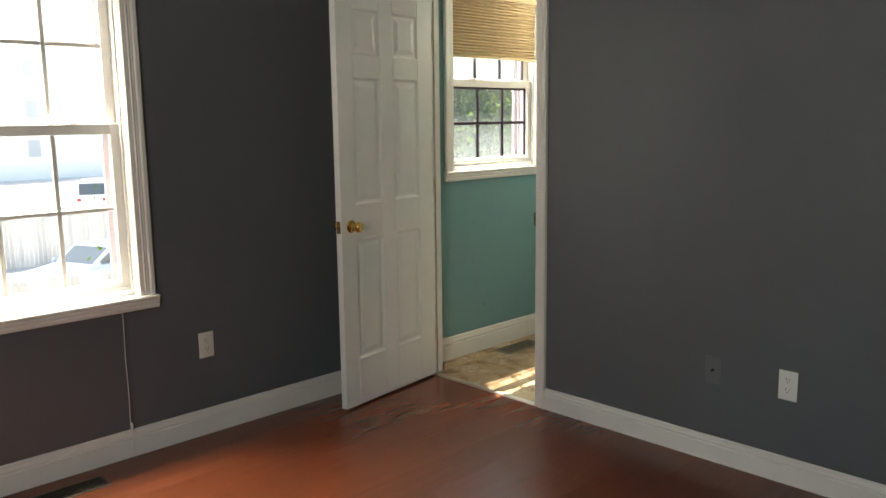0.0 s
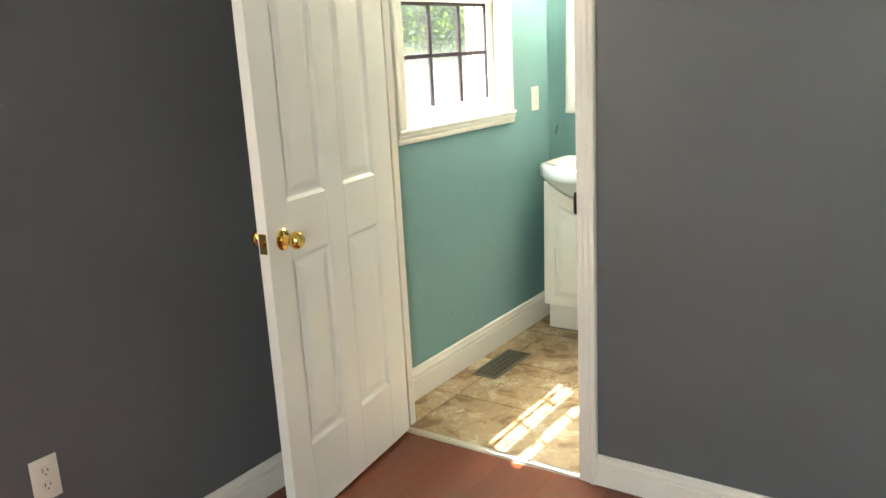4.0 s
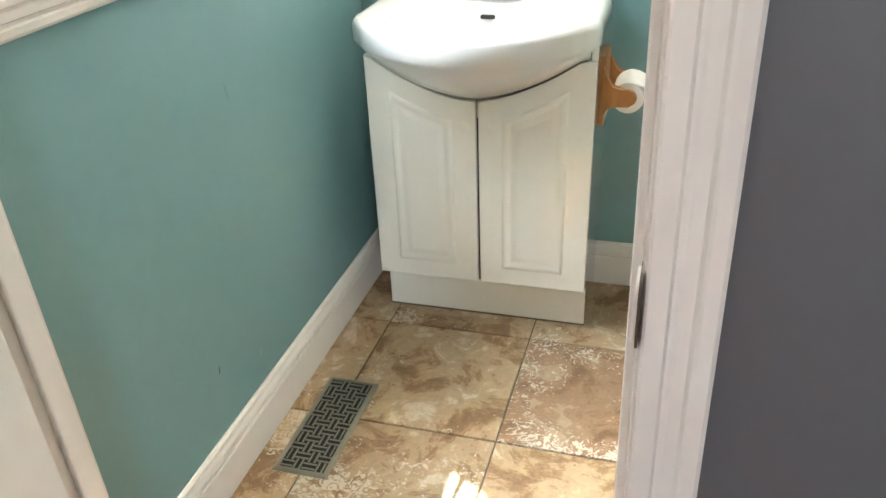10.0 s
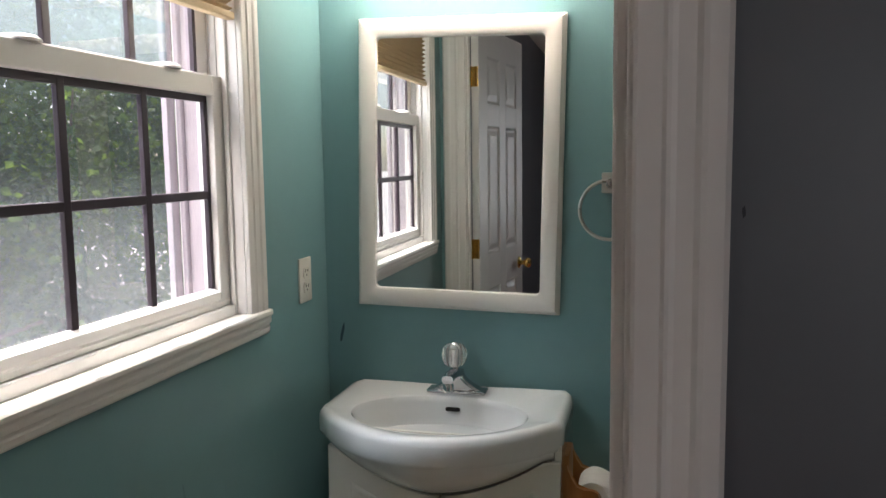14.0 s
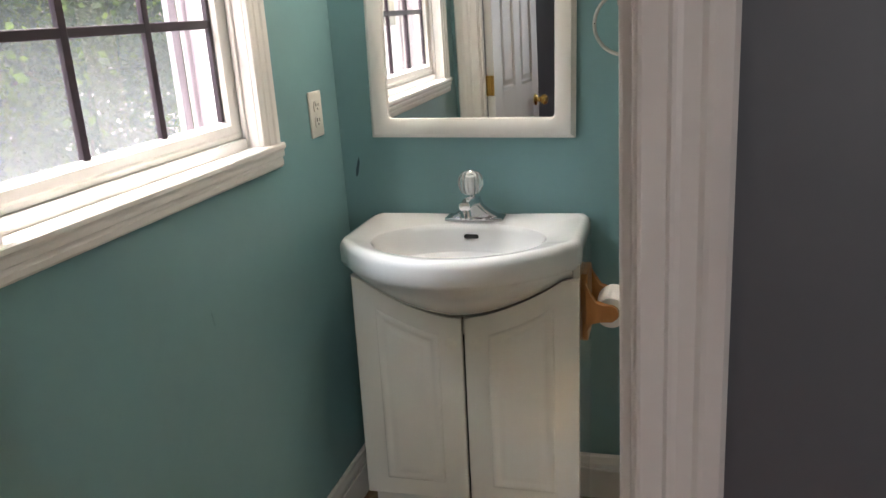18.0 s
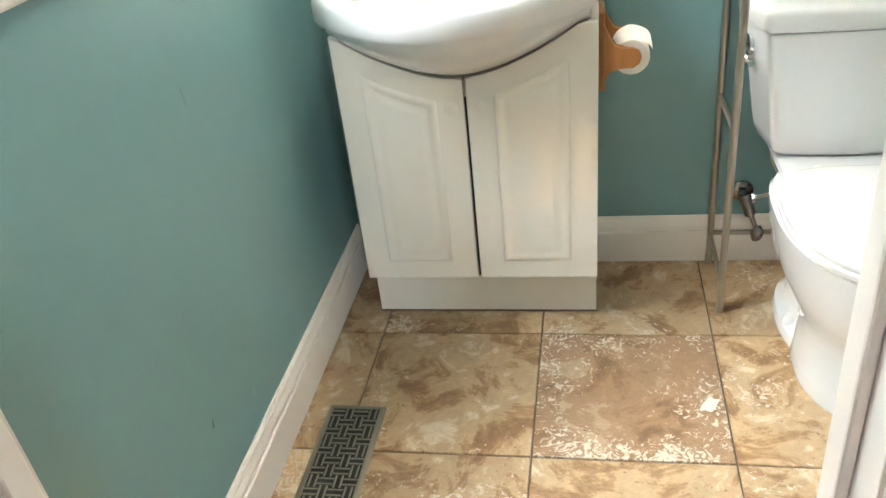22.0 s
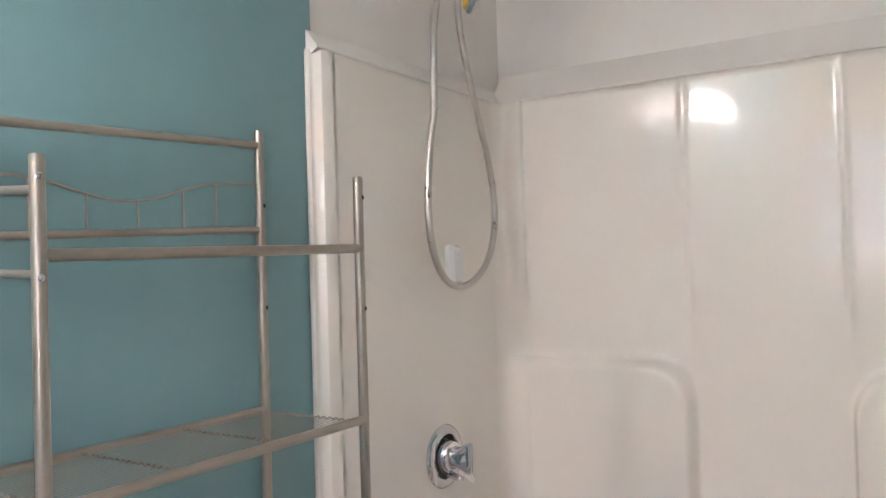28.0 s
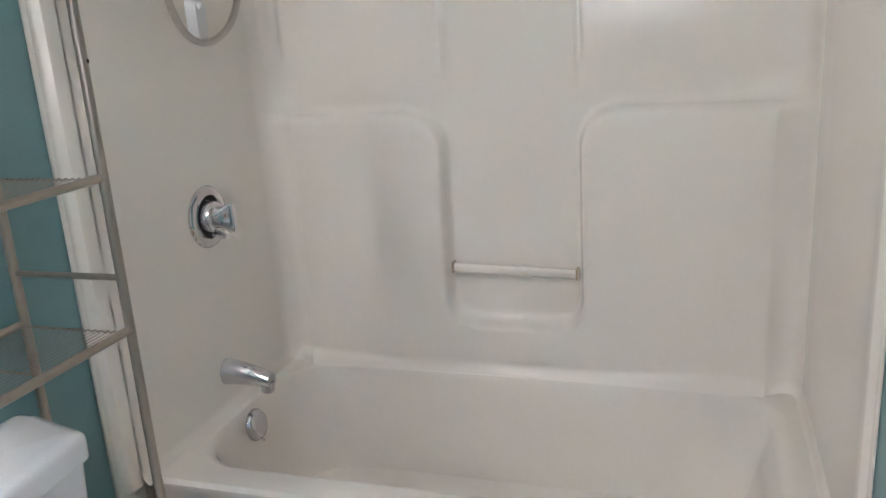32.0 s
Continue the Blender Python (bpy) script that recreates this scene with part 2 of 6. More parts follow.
M_NICKEL = paint("brushed_nickel", (0.52, 0.49, 0.45), 0.3, 1.0, vary=0.05, scale=20)
M_RACK = paint("champagne_tube_metal", (0.39, 0.35, 0.295), 0.32, 0.85, vary=0.05, scale=20)
M_BRASS = paint("polished_brass", (0.85, 0.58, 0.18), 0.14, 1.0, vary=0.05, scale=20)
M_BRONZE = paint("pewter_register", (0.22, 0.21, 0.165), 0.38, 0.6, vary=0.15, scale=14)
M_BROWN_METAL = paint("brown_register", (0.05, 0.035, 0.025), 0.45, 0.5, vary=0.15, scale=14)
M_OAK = wood("oiled_oak", (0.33, 0.13, 0.035), (0.52, 0.24, 0.08), 0.35, axis=(6, 6, 1.2), coat=0.2)
M_PAPER = paint("tissue_paper", (0.85, 0.84, 0.82), 0.95, vary=0.03, scale=30, bump=0.3, bump_scale=60)
M_PLATE = paint("white_outlet_plastic", (0.72, 0.69, 0.62), 0.35, vary=0.02)
M_GREYPLATE = paint("painted_over_plate", (0.15, 0.155, 0.165), 0.4, vary=0.05)
M_SHADE = paint("tan_pleated_fabric", (0.62, 0.48, 0.31), 0.9, vary=0.06, scale=10)
M_GLASS = glass("window_glass")
M_ACRYLIC = glass("clear_acrylic", (0.98, 0.99, 0.99), 0.05)
_k = M_ACRYLIC.node_tree.nodes["Principled BSDF"]
_k.inputs["Transmission Weight"].default_value, _k.inputs["Coat Weight"].default_value = 0.86, 0.4
M_BULB = glow("lit_bulb", (1.0, 0.93, 0.80), 34.0)
m_mirror, _t, _b = node_mat("mirror_silver")
_b.inputs["Base Color"].default_value, _b.inputs["Metallic"].default_value, _b.inputs["Roughness"].default_value = (0.86, 0.88, 0.88, 1), 1.0, 0.012
M_MIRROR = m_mirror


def screen_mat(name, low, high, tone=(0.58, 0.60, 0.61, 1)):
    """Fine grey mesh: most light passes, the sunlit threads glow a little."""
    m, t, b = node_mat(name)
    out = t.nodes["Material Output"]
    clear = t.nodes.new("ShaderNodeBsdfTransparent")
    thread = t.nodes.new("ShaderNodeBsdfTranslucent")
    thread.inputs["Color"].default_value = tone
    co = t.nodes.new("ShaderNodeTexCoord")
    n = t.nodes.new("ShaderNodeTexNoise")
    n.inputs["Scale"].default_value, n.inputs["Detail"].default_value = 5.0, 5
    t.links.new(co.outputs["Object"], n.inputs["Vector"])
    r = t.nodes.new("ShaderNodeMapRange")
    r.inputs["To Min"].default_value, r.inputs["To Max"].default_value = 0.4, 1.2
    t.links.new(n.outputs["Fac"], r.inputs["Value"])
    # haze over the view is painted in, thicker towards the mesh's foot
    xyz = t.nodes.new("ShaderNodeSeparateXYZ")
    t.links.new(co.outputs["Object"], xyz.inputs[0])
    haze = t.nodes.new("ShaderNodeMapRange")
    haze.inputs["From Min"].default_value, haze.inputs["From Max"].default_value = 1.10, 1.44
    haze.inputs["To Min"].default_value, haze.inputs["To Max"].default_value = low, high
    t.links.new(xyz.outputs["Z"], haze.inputs["Value"])
    mul = t.nodes.new("ShaderNodeMath")
    mul.operation = "MULTIPLY"
    t.links.new(r.outputs["Result"], mul.inputs[0])
    t.links.new(haze.outputs["Result"], mul.inputs[1])
    mix = t.nodes.new("ShaderNodeMixShader")
    t.links.new(mul.outputs[0], mix.inputs["Fac"])
    t.links.new(clear.outputs[0], mix.inputs[1])
    t.links.new(thread.outputs[0], mix.inputs[2])
    t.links.new(mix.outputs[0], out.inputs["Surface"])
    t.nodes.remove(b)
    return m


M_SCREEN = screen_mat("insect_screen_mesh", 0.21, 0.02)
# an even grey haze painted over the upper panes
M_STORM = screen_mat("hazy_storm_glass", 0.6, 0.6, (0.20, 0.225, 0.225, 1))
# ---- mesh helpers ----
def link(name, bm, material, parent=None, label="", smooth=False):
    me = bpy.data.meshes.new(name)
    bmesh.ops.recalc_face_normals(bm, faces=bm.faces)
    if smooth:
        for f in bm.faces:
            f.smooth = True
        for e in bm.edges:
            if len(e.link_faces) == 2 and e.calc_face_angle(0) > radians(38):
                e.smooth = False
        if material is M_CAB:                    # flat fields keep a true mirror-flat face
            for f in bm.faces:
                if len(f.verts) > 8:
                    for e in f.edges:
                        e.smooth = False
    bm.to_mesh(me)
    bm.free()
    me.materials.append(material)
    ob = new(name, me)
    if parent is not None:
        ob.parent = parent
        if parent.type == "EMPTY":
            ob.matrix_parent_inverse = Matrix.Translation(-parent.location)
    if label:
        tagged(ob, label)
    return ob


def part(name, bm, material, parent, label="", smooth=True):
    return link(name, bm, material, parent, label, smooth)


def thing(name, base, label, category, group="", kind=""):
    ob = new(name)
    ob.empty_display_size = 0.05
    ob.location = base
    return tagged(ob, label, category, group, kind)


def setting(name, bm, material, label="", smooth=False):
    return tagged(link(name, bm, material, None, "", smooth), label, "", "", "structure")


def box(x0, y0, z0, x1, y1, z1, bevel=0.0, bm=None, seg=2):
    own = bmesh.new()
    m = Matrix.Translation(((x0 + x1) / 2, (y0 + y1) / 2, (z0 + z1) / 2)) @ Matrix.Diagonal((abs(x1 - x0), abs(y1 - y0), abs(z1 - z0), 1))
    bmesh.ops.create_cube(own, size=1, matrix=m)
    if bevel:
        bmesh.ops.bevel(own, geom=own.edges[:], offset=bevel, segments=seg, affect="EDGES", profile=0.5)
    if bm is None:
        return own
    add(bm, own)
    return bm


def add(bm, other):
    """Join other into bm."""
    me = bpy.data.meshes.new("tmp")
    other.to_mesh(me)
    other.free()
    bm.from_mesh(me)
    bpy.data.meshes.remove(me)
    return bm


def moved(bm, m):
    bmesh.ops.transform(bm, matrix=m, verts=bm.verts)
    return bm


def cyl(p0, p1, r0, r1=None, n=20, bevel=0.0):
    p0, p1 = Vector(p0), Vector(p1)
    d = p1 - p0
    bm = bmesh.new()
    bmesh.ops.create_cone(bm, cap_ends=True, segments=n, radius1=r0, radius2=r0 if r1 is None else r1, depth=d.length)
    if bevel:
        ed = [e for e in bm.edges if len(e.link_faces) == 2 and e.calc_face_angle(0) > 0.8]
        bmesh.ops.bevel(bm, geom=ed, offset=bevel, segments=2, affect="EDGES")
    return moved(bm, Matrix.Translation((p0 + p1) / 2) @ d.to_track_quat("Z", "Y").to_matrix().to_4x4())


def lathe(profile, origin, axis, n=28):
    """Turn (radius, along) pairs round an axis from origin."""
    bm = bmesh.new()
    rings = []
    for r, h in profile:
        if r < 1e-6:
            rings.append([bm.verts.new((0, 0, h))])
        else:
            rings.append([bm.verts.new((r * math.cos(2 * math.pi * i / n), r * math.sin(2 * math.pi * i / n), h)) for i in range(n)])
    for a, b in zip(rings, rings[1:]):
        for i in range(n):
            j = (i + 1) % n
            q = [a[i % len(a)], a[j % len(a)], b[j % len(b)], b[i % len(b)]]
            q = list(dict.fromkeys(q))
            if len(q) > 2:
                bm.faces.new(q)
    for ring in (rings[0], rings[-1]):
        if len(ring) > 2:
            bm.faces.new(ring)
    return moved(bm, Matrix.Translation(origin) @ Vector(axis).to_track_quat("Z", "Y").to_matrix().to_4x4())


def tube(points, r, n=8, closed=False):
    """A round tube along points."""
    pts = [Vector(p) for p in points]
    bm = bmesh.new()
    rings = []
    side = None
    for i, p in enumerate(pts):
        a = pts[i - 1] if i or closed else p
        b = pts[(i + 1) % len(pts)] if i + 1 < len(pts) or closed else p
        d = (b - a).normalized()
        if side is None:
            side = d.orthogonal().normalized()
        side = (side - d * side.dot(d)).normalized()
        up = d.cross(side)
        rings.append([bm.verts.new(p + r * (math.cos(2 * math.pi * k / n) * side + math.sin(2 * math.pi * k / n) * up)) for k in range(n)])
    for a, b in zip(rings, rings[1:] + (rings[:1] if closed else [])):
        for k in range(n):
            bm.faces.new([a[k], a[(k + 1) % n], b[(k + 1) % n], b[k]])
    if not closed:
        bm.faces.new(rings[0])
        bm.faces.new(rings[-1])
    return bm


def prism(outline, axis, a, b, bevel=0.0):
    """Extrude a closed 2D outline along an axis from a to b. The outline's pair is the other two axes in order."""
    def at(u, v, w):
        return {"x": (w, u, v), "y": (u, w, v), "z": (u, v, w)}[axis]
    bm = bmesh.new()
    lo = [bm.verts.new(at(u, v, a)) for u, v in outline]
    hi = [bm.verts.new(at(u, v, b)) for u, v in outline]
    n = len(lo)
    f0, f1 = bm.faces.new(lo), bm.faces.new(hi)
    for i in range(n):
        bm.faces.new([lo[i], lo[(i + 1) % n], hi[(i + 1) % n], hi[i]])
    if bevel:
        bmesh.ops.bevel(bm, geom=list(f1.edges), offset=bevel, segments=3 if bevel < 0.02 else 6, affect="EDGES", profile=0.5)
    return bm


def rounded(x0, y0, x1, y1, r, n=6):
    out = []
    for cx, cy, a0 in ((x1 - r, y0 + r, -90), (x1 - r, y1 - r, 0), (x0 + r, y1 - r, 90), (x0 + r, y0 + r, 180)):
        for k in range(n + 1):
            a = radians(a0 + 90 * k / n)
            out.append((cx + r * math.cos(a), cy + r * math.sin(a)))
    return out


def loft(rings, cap=True):
    """Skin a list of rings that have the same number of points."""
    bm = bmesh.new()
    vs = [[bm.verts.new(p) for p in ring] for ring in rings]
    n = len(vs[0])
    for a, b in zip(vs, vs[1:]):
        for i in range(n):
            bm.faces.new([a[i], a[(i + 1) % n], b[(i + 1) % n], b[i]])
    if cap:
        bm.faces.new(vs[0])
        bm.faces.new(vs[-1])
    return bm


def frame4(plane, u0, v0, u1, v1, width, w0, w1, bevel=0.003):
    """A rectangular frame of four rails in a plane ('x' or 'y' constant), from depth w0 to w1."""
    bm = bmesh.new()
    def b(ua, va, ub, vb):
        if plane == "x":
            box(w0, ua, va, w1, ub, vb, bevel, bm)
        else:
            box(ua, w0, va, ub, w1, vb, bevel, bm)
    b(u0, v0, u0 + width, v1)
    b(u1 - width, v0, u1, v1)
    b(u0 + width, v0, u1 - width, v0 + width)
    b(u0 + width, v1 - width, u1 - width, v1)
    return bm


# ---- the setting ----
CEIL = 2.44
DOOR_Y0, DOOR_Y1 = -1.51, -1.43        # the wall between bedroom and bathroom
OPEN_X0, OPEN_X1, OPEN_Z = 0.118, 0.856, 2.05
BED_X, BED_Y = 4.3, -6.0
BATH_X = 2.49
WB = (-1.205, -0.455, 1.089, 2.12)       # bathroom window opening: y0 y1 z0 z1
WR = (-3.84, -3.090, 0.667, 2.06)         # bedroom window opening
OUT = -0.17
JAMB = 0.022


def rough_opening(w):
    """The hole in the wall for a window, with room for its side and head jambs."""
    return (w[0] - JAMB, w[1] + JAMB, w[2], w[3] + JAMB)


def wall_x(x0, x1, y0, y1, hole=None):
    """A wall along y, with one opening (y0 y1 z0 z1)."""
    bm = bmesh.new()
    if hole is None:
        return box(x0, y0, 0, x1, y1, CEIL, 0, bm)
    a, b, c, d = hole
    box(x0, y0, 0, x1, a, CEIL, 0, bm)
    box(x0, b, 0, x1, y1, CEIL, 0, bm)
    box(x0, a, 0, x1, b, c, 0, bm)
    box(x0, a, d, x1, b, CEIL, 0, bm)
    return bm


def wall_y(y0, y1, x0, x1, hole=None):
    bm = bmesh.new()
    if hole is None:
        return box(x0, y0, 0, x1, y1, CEIL, 0, bm)
    a, b, c = hole
    box(x0, y0, 0, a, y1, CEIL, 0, bm)
    box(b, y0, 0, x1, y1, CEIL, 0, bm)
    box(a, y0, c, b, y1, CEIL, 0, bm)
    return bm


setting("wall_west_bathroom", wall_x(OUT, 0, -1.47, 0.15, rough_opening(WB)), M_TEAL, "teal painted outside wall with a double-hung window")
setting("wall_west_bedroom", wall_x(OUT, 0, BED_Y - 0.15, -1.47, rough_opening(WR)), M_GREY, "dark grey painted outside wall with a double-hung window")
setting("wall_north", wall_y(0, 0.15, 0, 1.69), M_TEAL, "teal painted wall behind the vanity and toilet")
setting("wall_north_tub", wall_y(0.002, 0.15, 1.69, BATH_X), M_WHITE_WALL, "off-white painted wall above the tub")
setting("wall_east_bathroom", wall_x(BATH_X, BATH_X + 0.12, -1.47, 0.15), M_WHITE_WALL, "off-white painted wall behind the tub")
mid = (DOOR_Y0 + DOOR_Y1) / 2
setting("wall_partition_bedroom", wall_y(DOOR_Y0, mid, 0, BED_X, (OPEN_X0 - 0.02, OPEN_X1 + 0.02, OPEN_Z + 0.02)), M_GREY, "dark grey painted wall with a doorway to the bathroom")
setting("wall_partition_bathroom", wall_y(mid, DOOR_Y1, 0, BATH_X, (OPEN_X0 - 0.02, OPEN_X1 + 0.02, OPEN_Z + 0.02)), M_TEAL, "teal painted bathroom side of the doorway wall")
setting("wall_east_bedroom", wall_x(BED_X, BED_X + 0.12, BED_Y, DOOR_Y1), M_GREY, "dark grey painted bedroom wall")
# No window is seen here; this opening is added to carry a fill lamp.
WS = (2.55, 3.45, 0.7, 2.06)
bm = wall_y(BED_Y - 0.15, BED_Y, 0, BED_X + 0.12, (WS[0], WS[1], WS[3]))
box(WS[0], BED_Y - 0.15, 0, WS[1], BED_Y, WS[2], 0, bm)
setting("wall_south_bedroom", bm, M_GREY, "dark grey painted bedroom wall with an added, unseen window")
setting("ceiling", box(OUT, BED_Y - 0.15, CEIL, BED_X + 0.12, 0.15, CEIL + 0.1), M_CEIL, "flat white ceiling")
setting("trim", add(prism([(2.4895, 1.80), (2.4265, 1.818), (2.428, 1.822), (2.4895, 1.902)], "y", -1.428, -0.004), prism([(0.0015, 1.80), (-0.0305, 1.816), (-0.0285, 1.822), (0.0015, 1.858)], "x", 1.675, 2.47)), M_WHITE_WALL, "sloping white plaster fillet over the tub surround")
floor_bed = setting("floor_bedroom", box(OUT, BED_Y - 0.15, -0.15, BED_X + 0.12, DOOR_Y0 + 0.01, -0.006), M_DARK, "glossy red-brown cherry laminate plank floor")
floor_bath = setting("floor_bathroom", box(OUT, DOOR_Y0 + 0.012, -0.15, BATH_X + 0.12, 0.15, -0.004), M_GROUT, "honed travertine tile floor with brown joints")

BASE_PROFILE = [(0, 0), (0.015, 0), (0.015, 0.655), (0.0135, 0.675), (0.0095, 0.685), (0.0095, 0.70), (0.0125, 0.72), (0.0125, 0.80), (0.0085, 0.88), (0.008, 0.95), (0.003, 1.0), (0, 1.0)]


def baseboard(wall, a, b, at, height, side):
    """A moulded baseboard along x ('y' wall) or y ('x' wall); side is the way it faces."""
    prof = [(at + side * u, v * height) for u, v in BASE_PROFILE]
    if wall == "x":
        bm = bmesh.new()
        add(bm, prism([(u, v) for u, v in prof], "y", a, b))
    else:
        bm = prism([(u, v) for u, v in prof], "x", a, b)
    return setting("baseboard", bm, M_TRIM, "white moulded baseboard along the wall")


baseboard("x", DOOR_Y1, -0.014, 0.0, 0.136, 1)
baseboard("y", 0.014, 1.664, 0.0, 0.136, -1)
baseboard("x", BED_Y, DOOR_Y0 - 0.014, 0.0, 0.118, 1)
baseboard("y", OPEN_X1 + 0.065, BED_X, DOOR_Y0, 0.105, -1)
baseboard("y", OPEN_X1 + 0.07, 1.664, DOOR_Y1, 0.136, 1)

CASING = [(0.0, 0.0), (0.0, 0.010), (0.003, 0.012), (0.020, 0.0125), (0.023, 0.0155), (0.026, 0.0155), (0.030, 0.0145), (0.042, 0.0155), (0.046, 0.0185), (0.050, 0.0195), (0.062, 0.0195), (0.066, 0.016), (0.066, 0.0)]


def casing_side(plane, inner, away, face, out, z0, z1):
    """An upright moulded casing. inner: the edge next to the opening; away: +1 or -1; face: the wall's plane; out: the way it faces."""
    pts = [(inner + away * u, face + out * v) for u, v in CASING]
    if plane == "y":
        return prism(pts, "z", z0, z1)
    return prism([(v, u) for u, v in pts], "z", z0, z1)


def casing_head(plane, a, b, z, face, out, up=1):
    pts = [(face + out * v, z + up * u) for u, v in CASING]
    return prism(pts, "x" if plane == "y" else "y", a, b)


# doorway
frame_door = thing("door_frame", (0.5, DOOR_Y0, 0), "white painted doorway frame with moulded casing", "door frame", "", "structure")
part("side_casing", casing_side("y", OPEN_X1 + 0.004, 0.92, DOOR_Y0, -1, 0, OPEN_Z + 0.07), M_TRIM, frame_door, smooth=False)
part("side_casing", casing_side("y", OPEN_X0 - 0.004, -0.92, DOOR_Y0, -1, 0, OPEN_Z + 0.07), M_TRIM, frame_door, smooth=False)
part("head_casing", casing_head("y", OPEN_X0 - 0.004, OPEN_X1 + 0.004, OPEN_Z + 0.004, DOOR_Y0, -1), M_TRIM, frame_door, smooth=False)
part("side_casing", casing_side("y", OPEN_X1 + 0.004, 1, DOOR_Y1, 1, 0, OPEN_Z + 0.07), M_TRIM, frame_door, smooth=False)
part("side_casing", casing_side("y", OPEN_X0 - 0.004, -1.45, DOOR_Y1, 1, 0, OPEN_Z + 0.07), M_TRIM, frame_door, smooth=False)
part("head_casing", casing_head("y", OPEN_X0 - 0.004, OPEN_X1 + 0.004, OPEN_Z + 0.004, DOOR_Y1, 1), M_TRIM, frame_door, smooth=False)
part("jamb", box(OPEN_X1, DOOR_Y0, 0, OPEN_X1 + 0.02, DOOR_Y1, OPEN_Z + 0.02, 0.002), M_TRIM, frame_door, smooth=False)
part("jamb", box(OPEN_X0 - 0.02, DOOR_Y0, 0, OPEN_X0, DOOR_Y1, OPEN_Z + 0.02, 0.002), M_TRIM, frame_door, smooth=False)
part("head_jamb", box(OPEN_X0, DOOR_Y0, OPEN_Z, OPEN_X1, DOOR_Y1, OPEN_Z + 0.02, 0.002), M_TRIM, frame_door, smooth=False)
part("door_stop", box(OPEN_X1 - 0.011, DOOR_Y0 + 0.04, 0, OPEN_X1, DOOR_Y0 + 0.075, OPEN_Z, 0.003), M_TRIM, frame_door, smooth=False)
part("door_stop", box(OPEN_X0, DOOR_Y0 + 0.04, 0, OPEN_X0 + 0.011, DOOR_Y0 + 0.075, OPEN_Z, 0.003), M_TRIM, frame_door, smooth=False)
M_WORN = paint("worn_dark_steel", (0.10, 0.085, 0.07), 0.45, 0.6, vary=0.3, scale=40)
strike = part("strike_plate", prism(rounded(DOOR_Y0 - 0.020, 0.894, DOOR_Y0 + 0.030, 0.962, 0.014), "x", OPEN_X1 - 0.0012, OPEN_X1 + 0.001), M_WORN, frame_door, "worn metal strike plate", smooth=False)
part("painted_face", prism(rounded(DOOR_Y0 - 0.017, 0.898, DOOR_Y0 + 0.027, 0.958, 0.012), "x", OPEN_X1 - 0.0040, OPEN_X1 - 0.0011), M_TRIM, strike, smooth=False)
part("strike_hole", box(OPEN_X1 - 0.0045, DOOR_Y0 + 0.004, 0.913, OPEN_X1 - 0.004, DOOR_Y0 + 0.018, 0.943), M_DARK, strike, smooth=False)
threshold = tagged(link("threshold", prism([(DOOR_Y0 - 0.012, 0.0), (DOOR_Y0 - 0.006, 0.006), (DOOR_Y0 + 0.006, 0.0085), (DOOR_Y0 + 0.02, 0.006), (DOOR_Y0 + 0.026, 0.0)], "x", OPEN_X0, OPEN_X1), M_NICKEL), "narrow silver metal threshold strip between wood and tile floors", "threshold", "", "structure")
for sx in (0.18, 0.33, 0.5, 0.66, 0.83):
    part("screw", lathe([(0, 0.0015), (0.003, 0.001), (0.004, 0)], (sx, DOOR_Y0 + 0.007, 0.0083), (0, 0, 1), 10), M_CHROME, threshold)


def sash(win, name, y0, y1, z0, z1, x0, x1, bottom, top, stile, mat_grid, cols, rows, grid_w=0.018):
    """One sash of a double-hung window with its pane and muntins; the glass lies near the outer face."""
    bm = bmesh.new()
    box(x0, y0, z0, x1, y0 + stile, z1, 0.003, bm)
    box(x0, y1 - stile, z0, x1, y1, z1, 0.003, bm)
    box(x0, y0 + stile, z0, x1, y1 - stile, z0 + bottom, 0.003, bm)
    box(x0, y0 + stile, z1 - top, x1, y1 - stile, z1, 0.003, bm)
    frame = part(name, bm, M_VINYL, win, smooth=False)
    xm = x0 + 0.006
    ya, yb, za, zb = y0 + stile, y1 - stile, z0 + bottom, z1 - top
    for i in range(1, cols):
        y = ya + (yb - ya) * i / cols
        part("muntin", box(xm - 0.003, y - grid_w / 2, za, xm + 0.010, y + grid_w / 2, zb, 0.002), mat_grid, frame, smooth=False)
    for i in range(1, rows):
        z = za + (zb - za) * i / rows
        part("muntin", box(xm - 0.0025, ya, z - grid_w / 2, xm + 0.009, yb, z + grid_w / 2, 0.002), mat_grid, frame, smooth=False)
    if mat_grid is M_MUNTIN:
        for q in (box(xm - 0.002, ya, za, xm + 0.009, ya + 0.012, zb), box(xm - 0.002, yb - 0.012, za, xm + 0.009, yb, zb), box(xm - 0.002, ya, zb - 0.014, xm + 0.009, yb, zb)):
            part("muntin", q, mat_grid, frame, smooth=False)
    pane = part("pane", box(xm - 0.0015, ya - 0.004, za - 0.004, xm + 0.0015, yb + 0.004, zb + 0.004), M_GLASS, frame, smooth=False)
    pane.visible_shadow = False
    return frame


M_CHANNEL = paint("storm_channel_metal", (0.40, 0.345, 0.375), 0.45, vary=0.15, scale=20)


